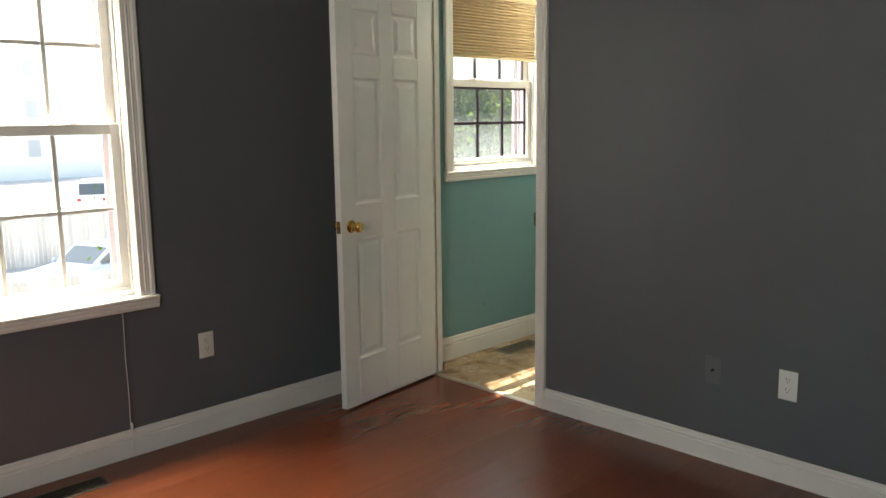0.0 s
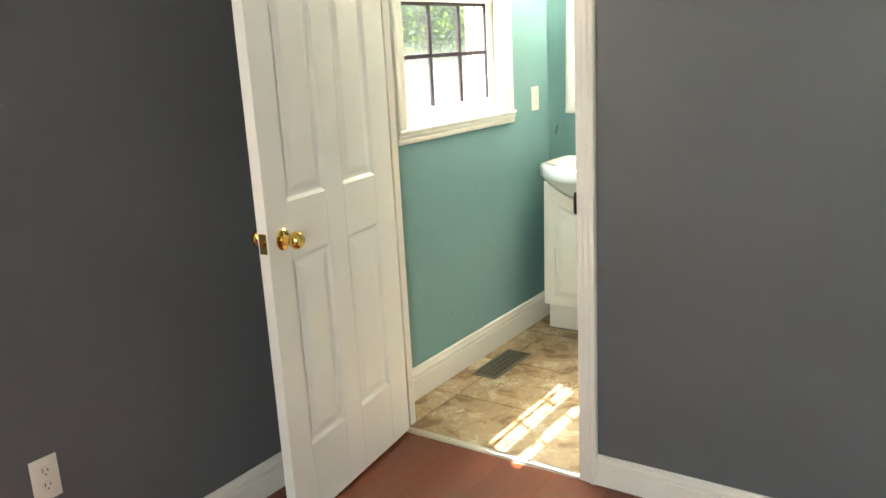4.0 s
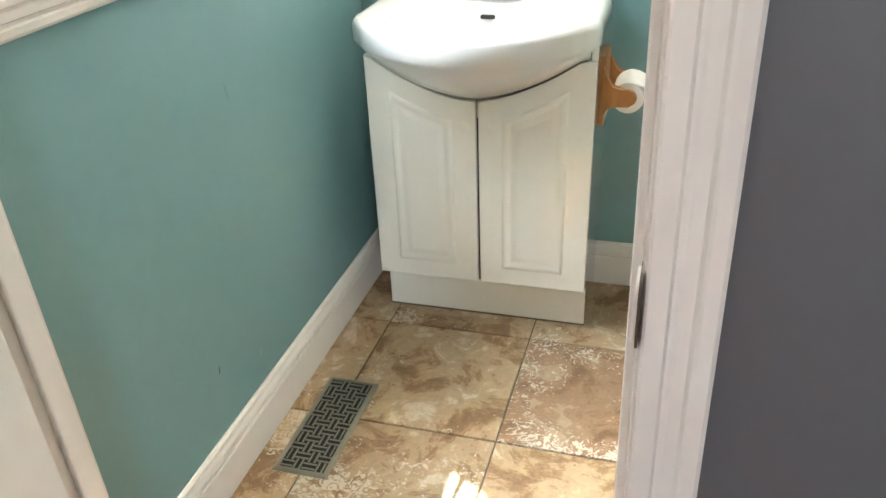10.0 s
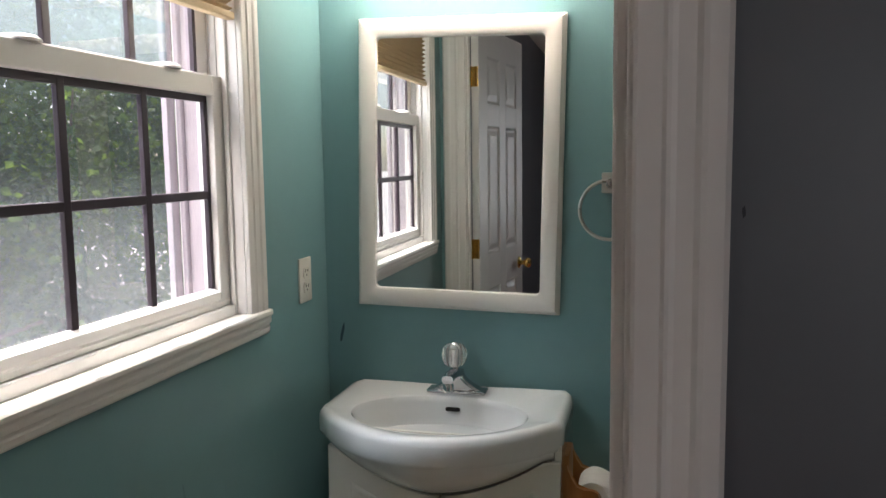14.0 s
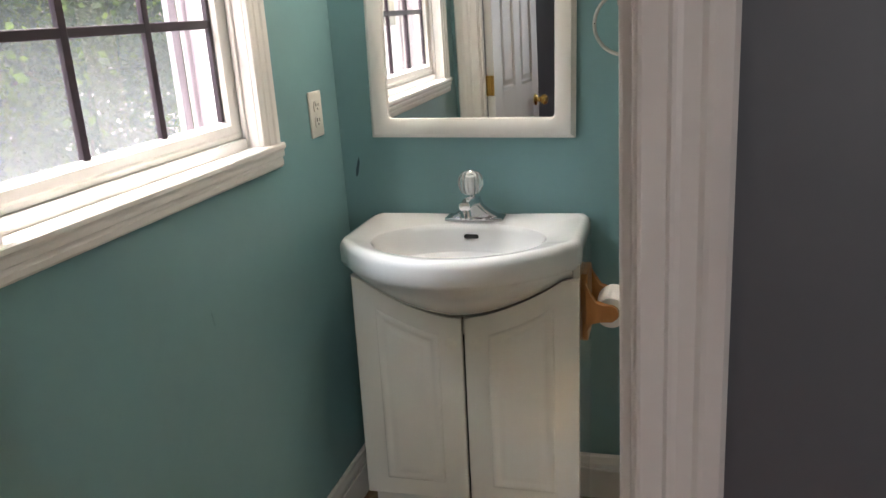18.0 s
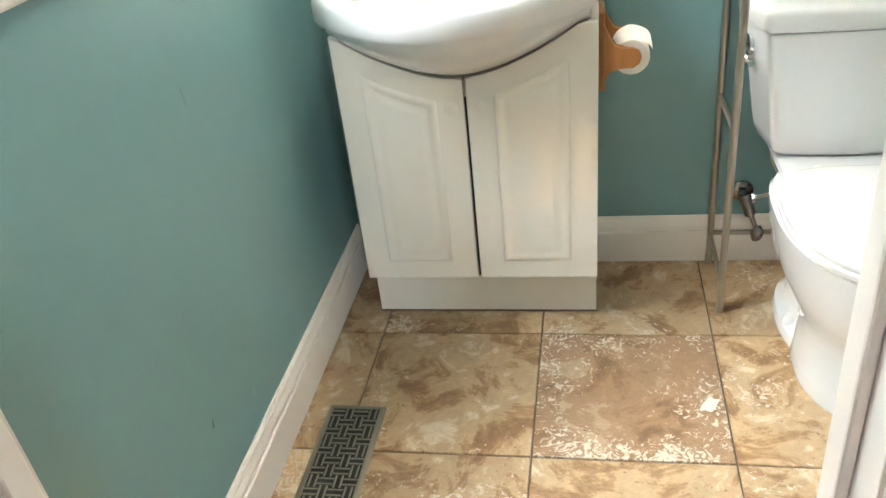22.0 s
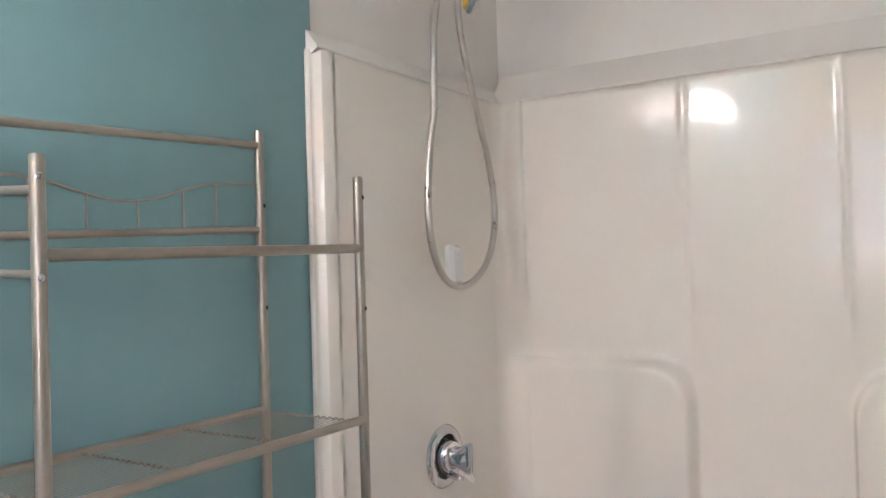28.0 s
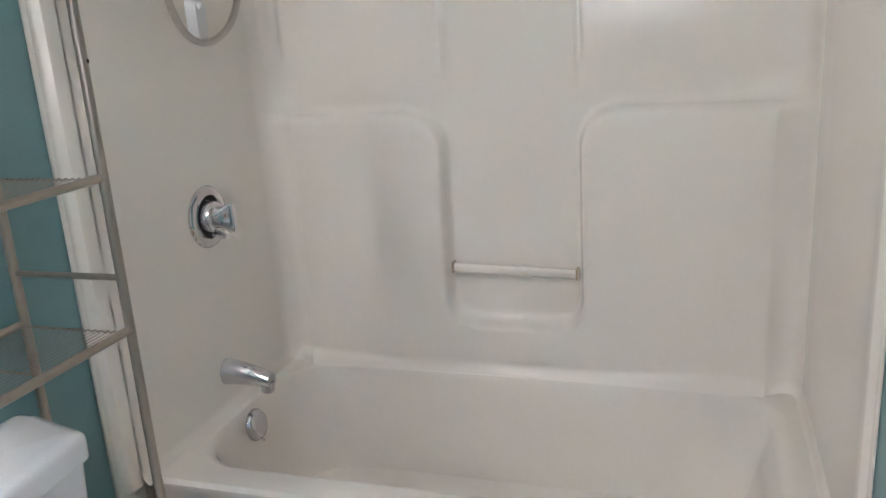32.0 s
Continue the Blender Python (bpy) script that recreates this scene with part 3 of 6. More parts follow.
def window(name, hole, rail, label, mat_grid, stool_side, stool_depth, stool_h, lift, back, low_rail, screen=False):
    """A double-hung window in its opening. lift: the stool's top over the opening's foot; back: the lower sash's face."""
    y0, y1, z0, z1 = hole
    win = thing(name, (0, (y0 + y1) / 2, z0), label, "window", "", "structure")
    top = z0 + lift
    part("side_casing", casing_side("x", y1 + 0.002, 1, 0, 1, top, z1 + 0.07), M_TRIM, win, smooth=False)
    part("side_casing", casing_side("x", y0 - 0.002, -1, 0, 1, top, z1 + 0.07), M_TRIM, win, smooth=False)
    part("head_casing", casing_head("x", y0 - 0.002, y1 + 0.002, z1 + 0.002, 0, 1), M_TRIM, win, smooth=False)
    # the sill board with a stepped moulding under its nose
    h, d = stool_h, stool_depth
    prof = [(back - 0.01, top - 0.02), (back - 0.01, top), (0.0, top), (d - 0.003, top), (d, top - 0.004), (d, top - 0.012), (d - 0.004, top - 0.015), (d - 0.006, top - 0.019), (d - 0.005, top - 0.024),
            (d - 0.006, top - h * 0.55), (d - 0.011, top - h * 0.60), (d - 0.011, top - h * 0.68), (d - 0.009, top - h * 0.74), (d - 0.011, top - h * 0.92), (d - 0.014, top - h), (0.0, top - h), (0.0, top - 0.02)]
    part("window_sill", prism(prof, "y", y0 - stool_side, y1 + stool_side), M_TRIM, win, smooth=False)
    for c, s in ((y0, 1), (y1, -1)):
        part("side_jamb", box(OUT + 0.01, min(c, c - s * JAMB), z0, 0.0, max(c, c - s * JAMB), z1, 0.002), M_VINYL, win, smooth=False)
        part("parting_bead", box(back - 0.062, min(c, c + s * 0.010), z0, back - 0.052, max(c, c + s * 0.010), z1), M_VINYL, win, smooth=False)
        part("side_stop", box(back + 0.002, min(c, c + s * 0.009), top, back + 0.014, max(c, c + s * 0.009), z1, 0.003), M_VINYL, win, smooth=False)
        part("storm_channel", box(-0.1345, min(c, c + s * 0.003), z0 + 0.004, back - 0.064, max(c, c + s * 0.003), z1), M_CHANNEL, win, "mauve-grey metal storm window channel", smooth=False)
        part("outer_stop", box(-0.146, min(c, c + s * 0.018), z0, -0.135, max(c, c + s * 0.018), z1, 0.003), M_CHANNEL, win, smooth=False)
        part("balance_track", box(back - 0.030, min(c, c + s * 0.004), rail, back - 0.012, max(c, c + s * 0.004), z1, 0.001), M_TRACK, win, "grey sash track in the jamb", smooth=False)
    part("head_jamb", box(OUT + 0.01, y0, z1, 0.0, y1, z1 + JAMB, 0.002), M_VINYL, win, smooth=False)
    part("outer_sill", prism([(-0.20, z0 - 0.02), (-0.20, z0 + 0.004), (back - 0.011, top - 0.003), (back - 0.011, z0 - 0.02)], "y", y0 + 0.001, y1 - 0.001), M_VINYL, win, smooth=False)
    sash(win, "upper_sash", y0 + 0.002, y1 - 0.002, rail - 0.032, z1 - 0.003, back - 0.049, back - 0.033, 0.040, 0.045, 0.042, mat_grid, 3, 2)
    low = sash(win, "lower_sash", y0 + 0.002, y1 - 0.002, top + 0.001, rail, back - 0.030, back, low_rail, 0.043, 0.042, mat_grid, 3, 2)
    # the bottom rail has a lift ledge, and the glass sits behind a sloped bead
    part("lift_ledge", prism([(back - 0.001, top + low_rail * 0.40), (back + 0.003, top + low_rail * 0.45), (back + 0.0035, top + low_rail * 0.62), (back - 0.001, top + low_rail * 0.72)], "y", y0 + 0.012, y1 - 0.012), M_VINYL, low, smooth=False)
    part("glazing_bead", prism([(back - 0.018, top + low_rail), (back - 0.003, top + low_rail), (back - 0.018, top + low_rail + 0.009)], "y", y0 + 0.045, y1 - 0.045), M_VINYL, low, smooth=False)
    for k in (0.25, 0.75):
        yl = y0 + (y1 - y0) * k
        part("sash_lock", lathe([(0.034, 0), (0.033, 0.004), (0.026, 0.009), (0.012, 0.0115), (0, 0.012)], (back - 0.020, yl, rail), (0, 0, 1), 20), M_VINYL, low)
    part("sill_stop", box(back + 0.001, y0 + 0.009, top - 0.004, back + 0.013, y1 - 0.009, top + low_rail * 0.41, 0.003), M_VINYL, win, smooth=False)
    # storm window frame outside
    part("storm_frame", frame4("x", y0 + 0.012, z0 + 0.02, y1 - 0.012, z1 - 0.004, 0.03, -0.166, -0.152, 0.002), M_CHANNEL, win, smooth=False)
    if screen:
        part("insect_screen", box(-0.149, y0 + 0.04, z0 + 0.05, -0.1485, y1 - 0.04, rail - 0.006), M_SCREEN, win, "grey insect screen")
        pane = part("storm_pane", box(-0.1475, y0 + 0.04, rail - 0.004, -0.147, y1 - 0.04, z1 - 0.035), M_STORM, win, "storm glass with a painted-in haze")
        pane.visible_shadow = False
    return win


M_TRACK = paint("pale_sash_track", (0.52, 0.52, 0.52), 0.4, vary=0.1, scale=30)
window("window_1", WB, 1.630, "white double-hung bathroom window with dark muntins", M_MUNTIN, 0.075, 0.026, 0.057, 0.018, -0.037, 0.057, True)
window("window_2", WR, 1.400, "white double-hung bedroom window, bright outside", M_VINYL, 0.078, 0.034, 0.056, 0.018, -0.056, 0.060)
window_light("daylight_bathroom", (-0.62, -0.80, 2.50), (0.05, -0.80, 1.40), 1.1, 0.62, 37, (0.80, 0.92, 1.0))
window_light("daylight_bedroom", (-0.60, -3.46, 2.85), (0.05, -3.46, 1.40), 1.1, 0.7, 126)

# Unseen window with a lamp in its opening, added to brighten the bedroom.
south = thing("added_window", (3.0, BED_Y, WS[2]), "unseen white-framed window, added to let light into the bedroom", "window", "", "structure")
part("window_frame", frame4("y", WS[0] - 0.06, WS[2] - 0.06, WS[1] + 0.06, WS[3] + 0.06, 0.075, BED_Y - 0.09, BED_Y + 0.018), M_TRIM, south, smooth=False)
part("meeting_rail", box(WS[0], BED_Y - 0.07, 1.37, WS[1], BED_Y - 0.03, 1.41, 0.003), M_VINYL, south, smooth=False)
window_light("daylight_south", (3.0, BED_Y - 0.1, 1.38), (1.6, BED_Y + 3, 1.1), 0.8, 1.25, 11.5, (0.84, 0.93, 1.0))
# ---- bathroom things ----
def outlet(base, wall, label, mat=None, horizontal=False):
    """A duplex socket with its cover plate. wall: 'x+' faces +x, 'y-' faces -y."""
    mat = mat or M_PLATE
    ob = thing("power_outlet", base, label, "outlet", "wall outlets")
    def put(bm):
        turn = {"x+": 90, "y-": 0}[wall]
        return moved(bm, Matrix.Translation(base) @ Matrix.Rotation(radians(turn), 4, "Z"))
    plate = part("cover_plate", put(box(-0.036, -0.006, -0.058, 0.036, 0, 0.058, 0.003)), mat, ob)
    for s in (-1, 1):
        sock = part("socket", put(moved(prism(rounded(-0.017, -0.014, 0.017, 0.014, 0.009), "y", -0.0085, -0.004), Matrix.Translation((0, 0, s * 0.0195)))), mat, plate)
        for dx, h in ((-0.0065, 0.009), (0.0065, 0.007)):
            part("slot", put(box(dx - 0.0011, -0.0092, s * 0.0195 + 0.001, dx + 0.0011, -0.006, s * 0.0195 + 0.001 + h)), M_DARK, plate, smooth=False)
        part("ground_hole", put(cyl((0, -0.0092, s * 0.0195 - 0.006), (0, -0.006, s * 0.0195 - 0.006), 0.0023, n=10)), M_DARK, plate)
    part("screw", put(lathe([(0, 0.001), (0.0025, 0.0008), (0.003, 0)], (0, -0.006, 0), (0, -1, 0), 10)), mat, plate)
    return ob


outlet((0.0, -0.15, 1.14), "x+", "white duplex outlet on the teal wall above the vanity")

# vanity cabinet
VX0, VX1, VF = 0.098, 0.664, -0.279
VC = (VX0 + VX1) / 2
vanity = thing("vanity_cabinet", (VC, -0.14, 0), "white vanity cabinet with two raised-panel doors under the sink", "cabinet")
bm = bmesh.new()
box(VX0, VF, 0.135, VX0 + 0.016, -0.002, 0.79, 0.0015, bm)
box(VX1 - 0.016, VF, 0.135, VX1, -0.002, 0.79, 0.0015, bm)
box(VX0 + 0.016, VF + 0.002, 0.135, VX1 - 0.016, -0.002, 0.151, 0, bm)
box(VX0 + 0.016, -0.012, 0.151, VX1 - 0.016, -0.004, 0.79, 0, bm)
box(VX0 + 0.016, VF + 0.030, 0.60, VX1 - 0.016, VF + 0.042, 0.79, 0, bm)
part("body", bm, M_CAB, vanity, smooth=False)
part("kickboard", box(VX0 + 0.002, -0.242, 0, VX1 - 0.002, -0.236, 0.137, 0.0015), M_CAB, vanity, smooth=False)
part("side_kick", box(VX1 - 0.018, -0.236, 0, VX1 - 0.002, -0.004, 0.135, 0.001), M_CAB, vanity, smooth=False)
part("side_kick", box(VX0 + 0.002, -0.236, 0, VX0 + 0.018, -0.004, 0.135, 0.001), M_CAB, vanity, smooth=False)


def arc_z(x):
    """The upper edge of the doors: a sagging arc."""
    u = (x - VC + 0.014) / ((VX1 - VX0) / 2)
    return 0.652 + 0.105 * min(1.0, abs(u) / 0.93) ** 1.7


def vanity_door(x0, x1, hinge_left):
    n = 14
    front, back = VF - 0.017, VF - 0.001
    def outline(inset, zlow, drop):
        a, b = x0 + inset, x1 - inset
        out = [(a, zlow), (b, zlow)]
        for k in range(n + 1):
            x = b + (a - b) * k / n
            out.append((x, arc_z(x) - drop))
        return out
    d = part("door", prism(outline(0, 0.140, 0.0), "y", back, front, 0.003), M_CAB, vanity)
    # moulded field: groove ring and raised panel
    rings = []
    for inset, zl, drop, y in ((0.060, 0.190, 0.052, front - 0.0002), (0.063, 0.193, 0.055, front - 0.0029), (0.067, 0.197, 0.060, front - 0.0042), (0.073, 0.203, 0.066, front - 0.0036), (0.079, 0.209, 0.072, front - 0.0007), (0.083, 0.213, 0.077, front - 0.0004), (0.090, 0.220, 0.084, front - 0.0022), (0.099, 0.229, 0.094, front - 0.0036)):
        rings.append([(u, y, v) for u, v in outline(inset, zl, drop)])
    part("panel_moulding", loft(rings), M_CAB, d)
    kx = x1 - 0.028 if hinge_left else x0 + 0.028
    part("knob_pad", lathe([(0, 0.0006), (0.012, 0.0005), (0.016, 0)], (kx, front, 0.585), (0, -1, 0), 16), paint("worn_spot", (0.80, 0.775, 0.71), 0.35, vary=0.08, scale=60) if hinge_left else bpy.data.materials["worn_spot"], d, "scuffed spot where a knob was")
    return d


vanity_door(VX0, VC - 0.003, True)
vanity_door(VC + 0.003, VX1, False)
# black strip paints in the shade of the gap between the doors
part("door_gap_shadow", box(VC - 0.0028, VF - 0.004, 0.14, VC + 0.0028, VF + 0.001, 0.605), M_DARK, vanity, "black strip painted as the shade between the doors", smooth=False)

part("floor_joint", box(VX0 + 0.001, -0.2445, 0, VX1 - 0.001, -0.242, 0.0035), M_GROUT, vanity, "dark joint along the floor", smooth=False)
# brown tube paints in the shade of the gap between doors and bowl
part("gap_shadow", tube([(VX0 + 0.02 + (VX1 - VX0 - 0.04) * k / 30, VF - 0.007, arc_z(VX0 + 0.02 + (VX1 - VX0 - 0.04) * k / 30) - 0.002) for k in range(31)], 0.0032, 6), paint("gap_shadow_brown", (0.26, 0.23, 0.19), 0.7, vary=0.3, scale=30), vanity, "dark line painted as the shade between doors and bowl")
# the cabinet stands a little out of true, its top nearer the toilet
for ob in vanity.children_recursive:
    for v in ob.data.vertices:
        v.co.x += 0.005 + 0.016 * v.co.z

# ceramic sink top
SX0, SX1, SB, SZ = 0.082, 0.684, -0.003, 0.845
SCX, SCY = (SX0 + SX1) / 2, -0.205


def sink_front(x):
    u = min(1.0, abs(x - SCX) / ((SX1 - SX0) / 2))
    return -0.272 - 0.185 * (1 - u * u) ** 0.92


def sink_outline(n, inset=0.0):
    pts = []
    for k in range(n):
        a = 2 * math.pi * k / n
        c, s = math.cos(a), math.sin(a)
        lo, hi = 0.0, 0.6
        for _ in range(30):
            r = (lo + hi) / 2
            x, y = SCX + r * c, SCY + r * s
            inside = SX0 <= x <= SX1 and sink_front(x) <= y <= SB
            # clip the front corners round
            if inside and y < -0.262:
                e = (abs(x - SCX) - (SX1 - SX0) / 2 + 0.03)
                if e > 0 and (e / 0.03) ** 2 + (max(0, -0.262 - y) / 0.032) ** 2 > 1:
                    inside = False
            lo, hi = (r, hi) if inside else (lo, r)
        r = lo - inset
        pts.append((SCX + r * c, SCY + r * s))
    return pts


def oval(n, ax, ay, cy):
    return [(SCX + ax * math.cos(2 * math.pi * k / n), cy + ay * math.sin(2 * math.pi * k / n) * (1.0 if math.sin(2 * math.pi * k / n) < 0 else 0.82)) for k in range(n)]


sink = thing("sink", (SCX, -0.14, 0.79), "white ceramic vanity-top sink with bow front and oval basin", "sink")
N = 72
rings = []
for inset, z in ((0.03, 0.772), (0.006, 0.779), (0.0, 0.790), (0.0, 0.828), (0.004, 0.838), (0.012, 0.8445), (0.024, 0.8455), (0.032, 0.8435)):
    rings.append([(x, y, z) for x, y in sink_outline(N, inset)])
for ax, ay, cy, z in ((0.222, 0.165, -0.243, 0.8425), (0.216, 0.160, -0.243, 0.8395), (0.210, 0.155, -0.243, 0.826), (0.198, 0.146, -0.242, 0.785), (0.15, 0.112, -0.24, 0.742), (0.09, 0.07, -0.237, 0.722), (0.02, 0.018, -0.235, 0.716)):
    rings.append([(x, y, z) for x, y in oval(N, ax, ay, cy)])
part("basin", loft(rings), M_PORC, sink)
# the bowl's belly below the rim, seen above the doors
rings = []
M = 40
for v in range(9):
    t = v / 8
    row = []
    for u in range(M + 1):
        x = 0.116 + (0.664 - 0.116) * u / M
        yf = sink_front(x) + 0.02
        zt, zb = 0.778, arc_z(x - 0.0165) - 0.005
        yb = VF + 0.010
        row.append((x, yf + (yb - yf) * (t ** 1.9), zt + (min(zb, zt - 0.004) - zt) * t))
    for u in range(M, -1, -1):
        x = 0.116 + (0.664 - 0.116) * u / M
        row.append((x, -0.2, row[u][2]))
    rings.append(row)
part("belly", loft(rings), M_PORC, sink)
part("overflow_slot", moved(prism(rounded(-0.019, -0.0055, 0.019, 0.0055, 0.005), "y", -0.003, 0.002), Matrix.Translation((SCX + 0.004, -0.120, 0.810)) @ Matrix.Rotation(radians(-18), 4, "X")), M_DARK, sink)
part("drain", lathe([(0, 0.003), (0.015, 0.003), (0.021, 0.0015), (0.022, 0)], (SCX, -0.235, 0.717), (0, 0, 1)), M_CHROME, sink, "chrome drain ring")

# faucet
FX, FY = 0.391, -0.082
faucet = thing("faucet", (FX, FY, SZ), "chrome sink faucet with a clear faceted acrylic knob", "faucet")
part("base_plate", box(FX - 0.078, FY - 0.026, SZ, FX + 0.078, FY + 0.024, SZ + 0.011, 0.005), M_CHROME, faucet)
rings = []
for t in range(9):
    k = t / 8
    z = SZ + 0.011 + 0.050 * k
    w = 0.05 * (1 - k) ** 2.2 + 0.017
    d = 0.020 - 0.004 * k
    yy = FY - 0.006 * k
    rings.append([(FX + x, yy + y, z) for x, y in rounded(-w, -d, w, d, min(w, d) * 0.7)])
part("body", loft(rings), M_CHROME, faucet)
rings = []
for t in range(7):
    k = t / 6
    y = FY - 0.005 - 0.10 * k
    z = SZ + 0.050 + 0.012 * math.sin(k * 2.2)
    w, h = 0.017 - 0.003 * k, 0.013 - 0.003 * k
    rings.append([(FX + u, y, z + v) for u, v in rounded(-w, -h, w, h, h * 0.8)])
part("spout", loft(rings), M_CHROME, faucet)
part("aerator", lathe([(0.010, 0), (0.0135, 0.002), (0.0135, 0.020), (0.011, 0.024)], (FX, FY - 0.098, SZ + 0.026), (0, 0, 1)), M_CHROME, faucet)
part("collar", cyl((FX - 0.006, FY - 0.006, SZ + 0.060), (FX - 0.006, FY - 0.006, SZ + 0.070), 0.013, 0.011), M_CHROME, faucet)
rings = []
for r, z in ((0.010, -0.004), (0.024, 0.002), (0.031, 0.014), (0.0335, 0.028), (0.031, 0.042), (0.023, 0.054), (0.014, 0.058)):
    rings.append([(FX - 0.006 + r * (1.0 if k % 2 else 0.87) * math.cos(k * math.pi / 10), FY - 0.006 + r * (1.0 if k % 2 else 0.87) * math.sin(k * math.pi / 10), SZ + 0.072 + z) for k in range(20)])
knob = loft(rings)
part("knob", knob, M_ACRYLIC, faucet, "clear faceted acrylic knob", smooth=False)
part("knob_cap", lathe([(0, 0.004), (0.008, 0.003), (0.0115, 0)], (FX - 0.006, FY - 0.006, SZ + 0.1302), (0, 0, 1), 16), M_CHROME, faucet)
part("knob_stem", cyl((FX - 0.006, FY - 0.006, SZ + 0.070), (FX - 0.006, FY - 0.006, SZ + 0.114), 0.009, 0.011), M_SEAT, faucet, "white plastic knob core")

# mirror, hung a little crooked
MX0, MX1, MZ0, MZ1 = 0.108, 0.655, 1.049, 1.810
mirror = thing("wall_mirror", ((MX0 + MX1) / 2, 0, MZ0), "white-framed rectangular mirror on the teal wall above the sink", "mirror")
fw = 0.052
MC = Matrix.Translation(((MX0 + MX1) / 2, 0, (MZ0 + MZ1) / 2))
HANG = MC @ Matrix.Rotation(radians(1.4), 4, "Y") @ MC.inverted()
def mring(i, y):
    r = max(0.001, 0.012 if i > 0.04 else 0.002)
    return [(u, y, v) for u, v in rounded(MX0 + i, MZ0 + i, MX1 - i, MZ1 - i, r, 4)]
rings = [mring(0.0, -0.001), mring(0.0, -0.012), mring(0.008, -0.020), mring(0.010, -0.026), mring(0.016, -0.028), mring(fw - 0.006, -0.027), mring(fw - 0.001, -0.024), mring(fw, -0.012), mring(fw, -0.003)]
part("frame", moved(loft(rings, cap=False), HANG), M_TRIM, mirror)
TURN = MC @ Matrix.Translation((0, -0.0125, 0)) @ Matrix.Rotation(radians(0.7), 4, "Z") @ Matrix.Translation((0, 0.0125, 0)) @ MC.inverted()
part("mirror_glass", moved(prism(rounded(MX0 + fw - 0.004, MZ0 + fw - 0.004, MX1 - fw + 0.004, MZ1 - fw + 0.004, 0.008), "y", -0.008, -0.0125), HANG @ TURN), M_MIRROR, mirror, "silvered mirror glass", smooth=False)

# vanity light
LX0, LX1, LZ = 0.103, 0.691, 1.955
bar = thing("vanity_light", ((LX0 + LX1) / 2, 0, LZ), "brushed nickel light bar with four lit globe bulbs", "light")
rings = []
for inset, y in ((0.0, -0.001), (0.0, -0.014), (0.006, -0.020), (0.014, -0.021), (0.017, -0.026), (0.03, -0.028)):
    rings.append([(u, y, v) for u, v in rounded(LX0 + inset, LZ - 0.058 + inset, LX1 - inset, LZ + 0.058 - inset, 0.057 - inset, 10)])
part("back_plate", loft(rings), M_NICKEL, bar)
for i in range(4):
    bx = LX0 + 0.073 + i * 0.1465
    part("socket", lathe([(0.030, 0), (0.030, 0.004), (0.020, 0.008), (0.019, 0.03), (0.017, 0.032)], (bx, -0.027, LZ), (0, -1, 0), 20), M_NICKEL, bar)
    bulb = part("bulb", lathe([(0.0135, 0.0), (0.015, 0.008), (0.026, 0.020), (0.036, 0.036), (0.0385, 0.050), (0.036, 0.065), (0.026, 0.079), (0.013, 0.087), (0, 0.089)], (bx, -0.052, LZ), (0, -1, 0), 24), M_BULB, bar, "lit white globe bulb")

# towel ring
ring = thing("towel_ring", (0.776, 0, 1.384), "brushed nickel towel ring on a square wall mount", "towel ring")
part("mount", box(0.750, -0.010, 1.356, 0.802, -0.0005, 1.408, 0.004), M_NICKEL, ring)
part("post", box(0.763, -0.050, 1.371, 0.789, -0.010, 1.395, 0.005), M_NICKEL, ring)
part("ring", tube([(0.772 + 0.073 * math.cos(a * math.pi / 24), -0.043, 1.316 + 0.073 * math.sin(a * math.pi / 24)) for a in range(48)], 0.0045, 8, True), M_NICKEL, ring)

# toilet paper holder on the vanity's side
HX, HY, HZ = VX1 + 0.0155, -0.020, 0.022        # where the holder sits on the cabinet's side
holder = thing("paper_holder", (HX, -0.17 + HY, 0.626 + HZ), "oak toilet paper holder screwed to the vanity side", "paper holder")
part("back_board", prism([(HY + y, HZ + z) for y, z in ((-0.222, 0.572), (-0.214, 0.562), (-0.10, 0.562), (-0.09, 0.572), (-0.09, 0.700), (-0.11, 0.728), (-0.205, 0.728), (-0.222, 0.706))], "x", HX + 0.0005, HX + 0.014, 0.003), M_OAK, holder)
for y in (-0.240, -0.112):
    pts = [(0.012, 0.594), (0.024, 0.614), (0.045, 0.620), (0.072, 0.621), (0.084, 0.630), (0.087, 0.643), (0.083, 0.656), (0.071, 0.662), (0.050, 0.662), (0.034, 0.668), (0.022, 0.688), (0.012, 0.715)]
    part("arm", prism([(HX + u, HZ + v) for u, v in pts], "y", HY + y, HY + y + 0.014, 0.003), M_OAK, holder)
part("roller", cyl((HX + 0.068, HY - 0.23, HZ + 0.636), (HX + 0.068, HY - 0.11, HZ + 0.636), 0.011), M_OAK, holder)
RZ = HZ + 0.636
roll = thing("toilet_paper_roll", (HX + 0.068, -0.17 + HY, RZ - 0.048), "white toilet paper roll on the oak holder", "toilet paper")
part("paper", lathe([(0.021, 0), (0.0365, 0), (0.038, 0.002), (0.038, 0.098), (0.0365, 0.10), (0.021, 0.10), (0.021, 0)], (HX + 0.068, HY - 0.118, RZ), (0, -1, 0), 36), M_PAPER, roll)
part("core", lathe([(0.0185, 0.001), (0.021, 0.001), (0.021, 0.099), (0.0185, 0.099), (0.0185, 0.001)], (HX + 0.068, HY - 0.118, RZ), (0, -1, 0), 24), paint("cardboard", (0.35, 0.25, 0.16), 0.9), roll)
bm = bmesh.new()
pts = []
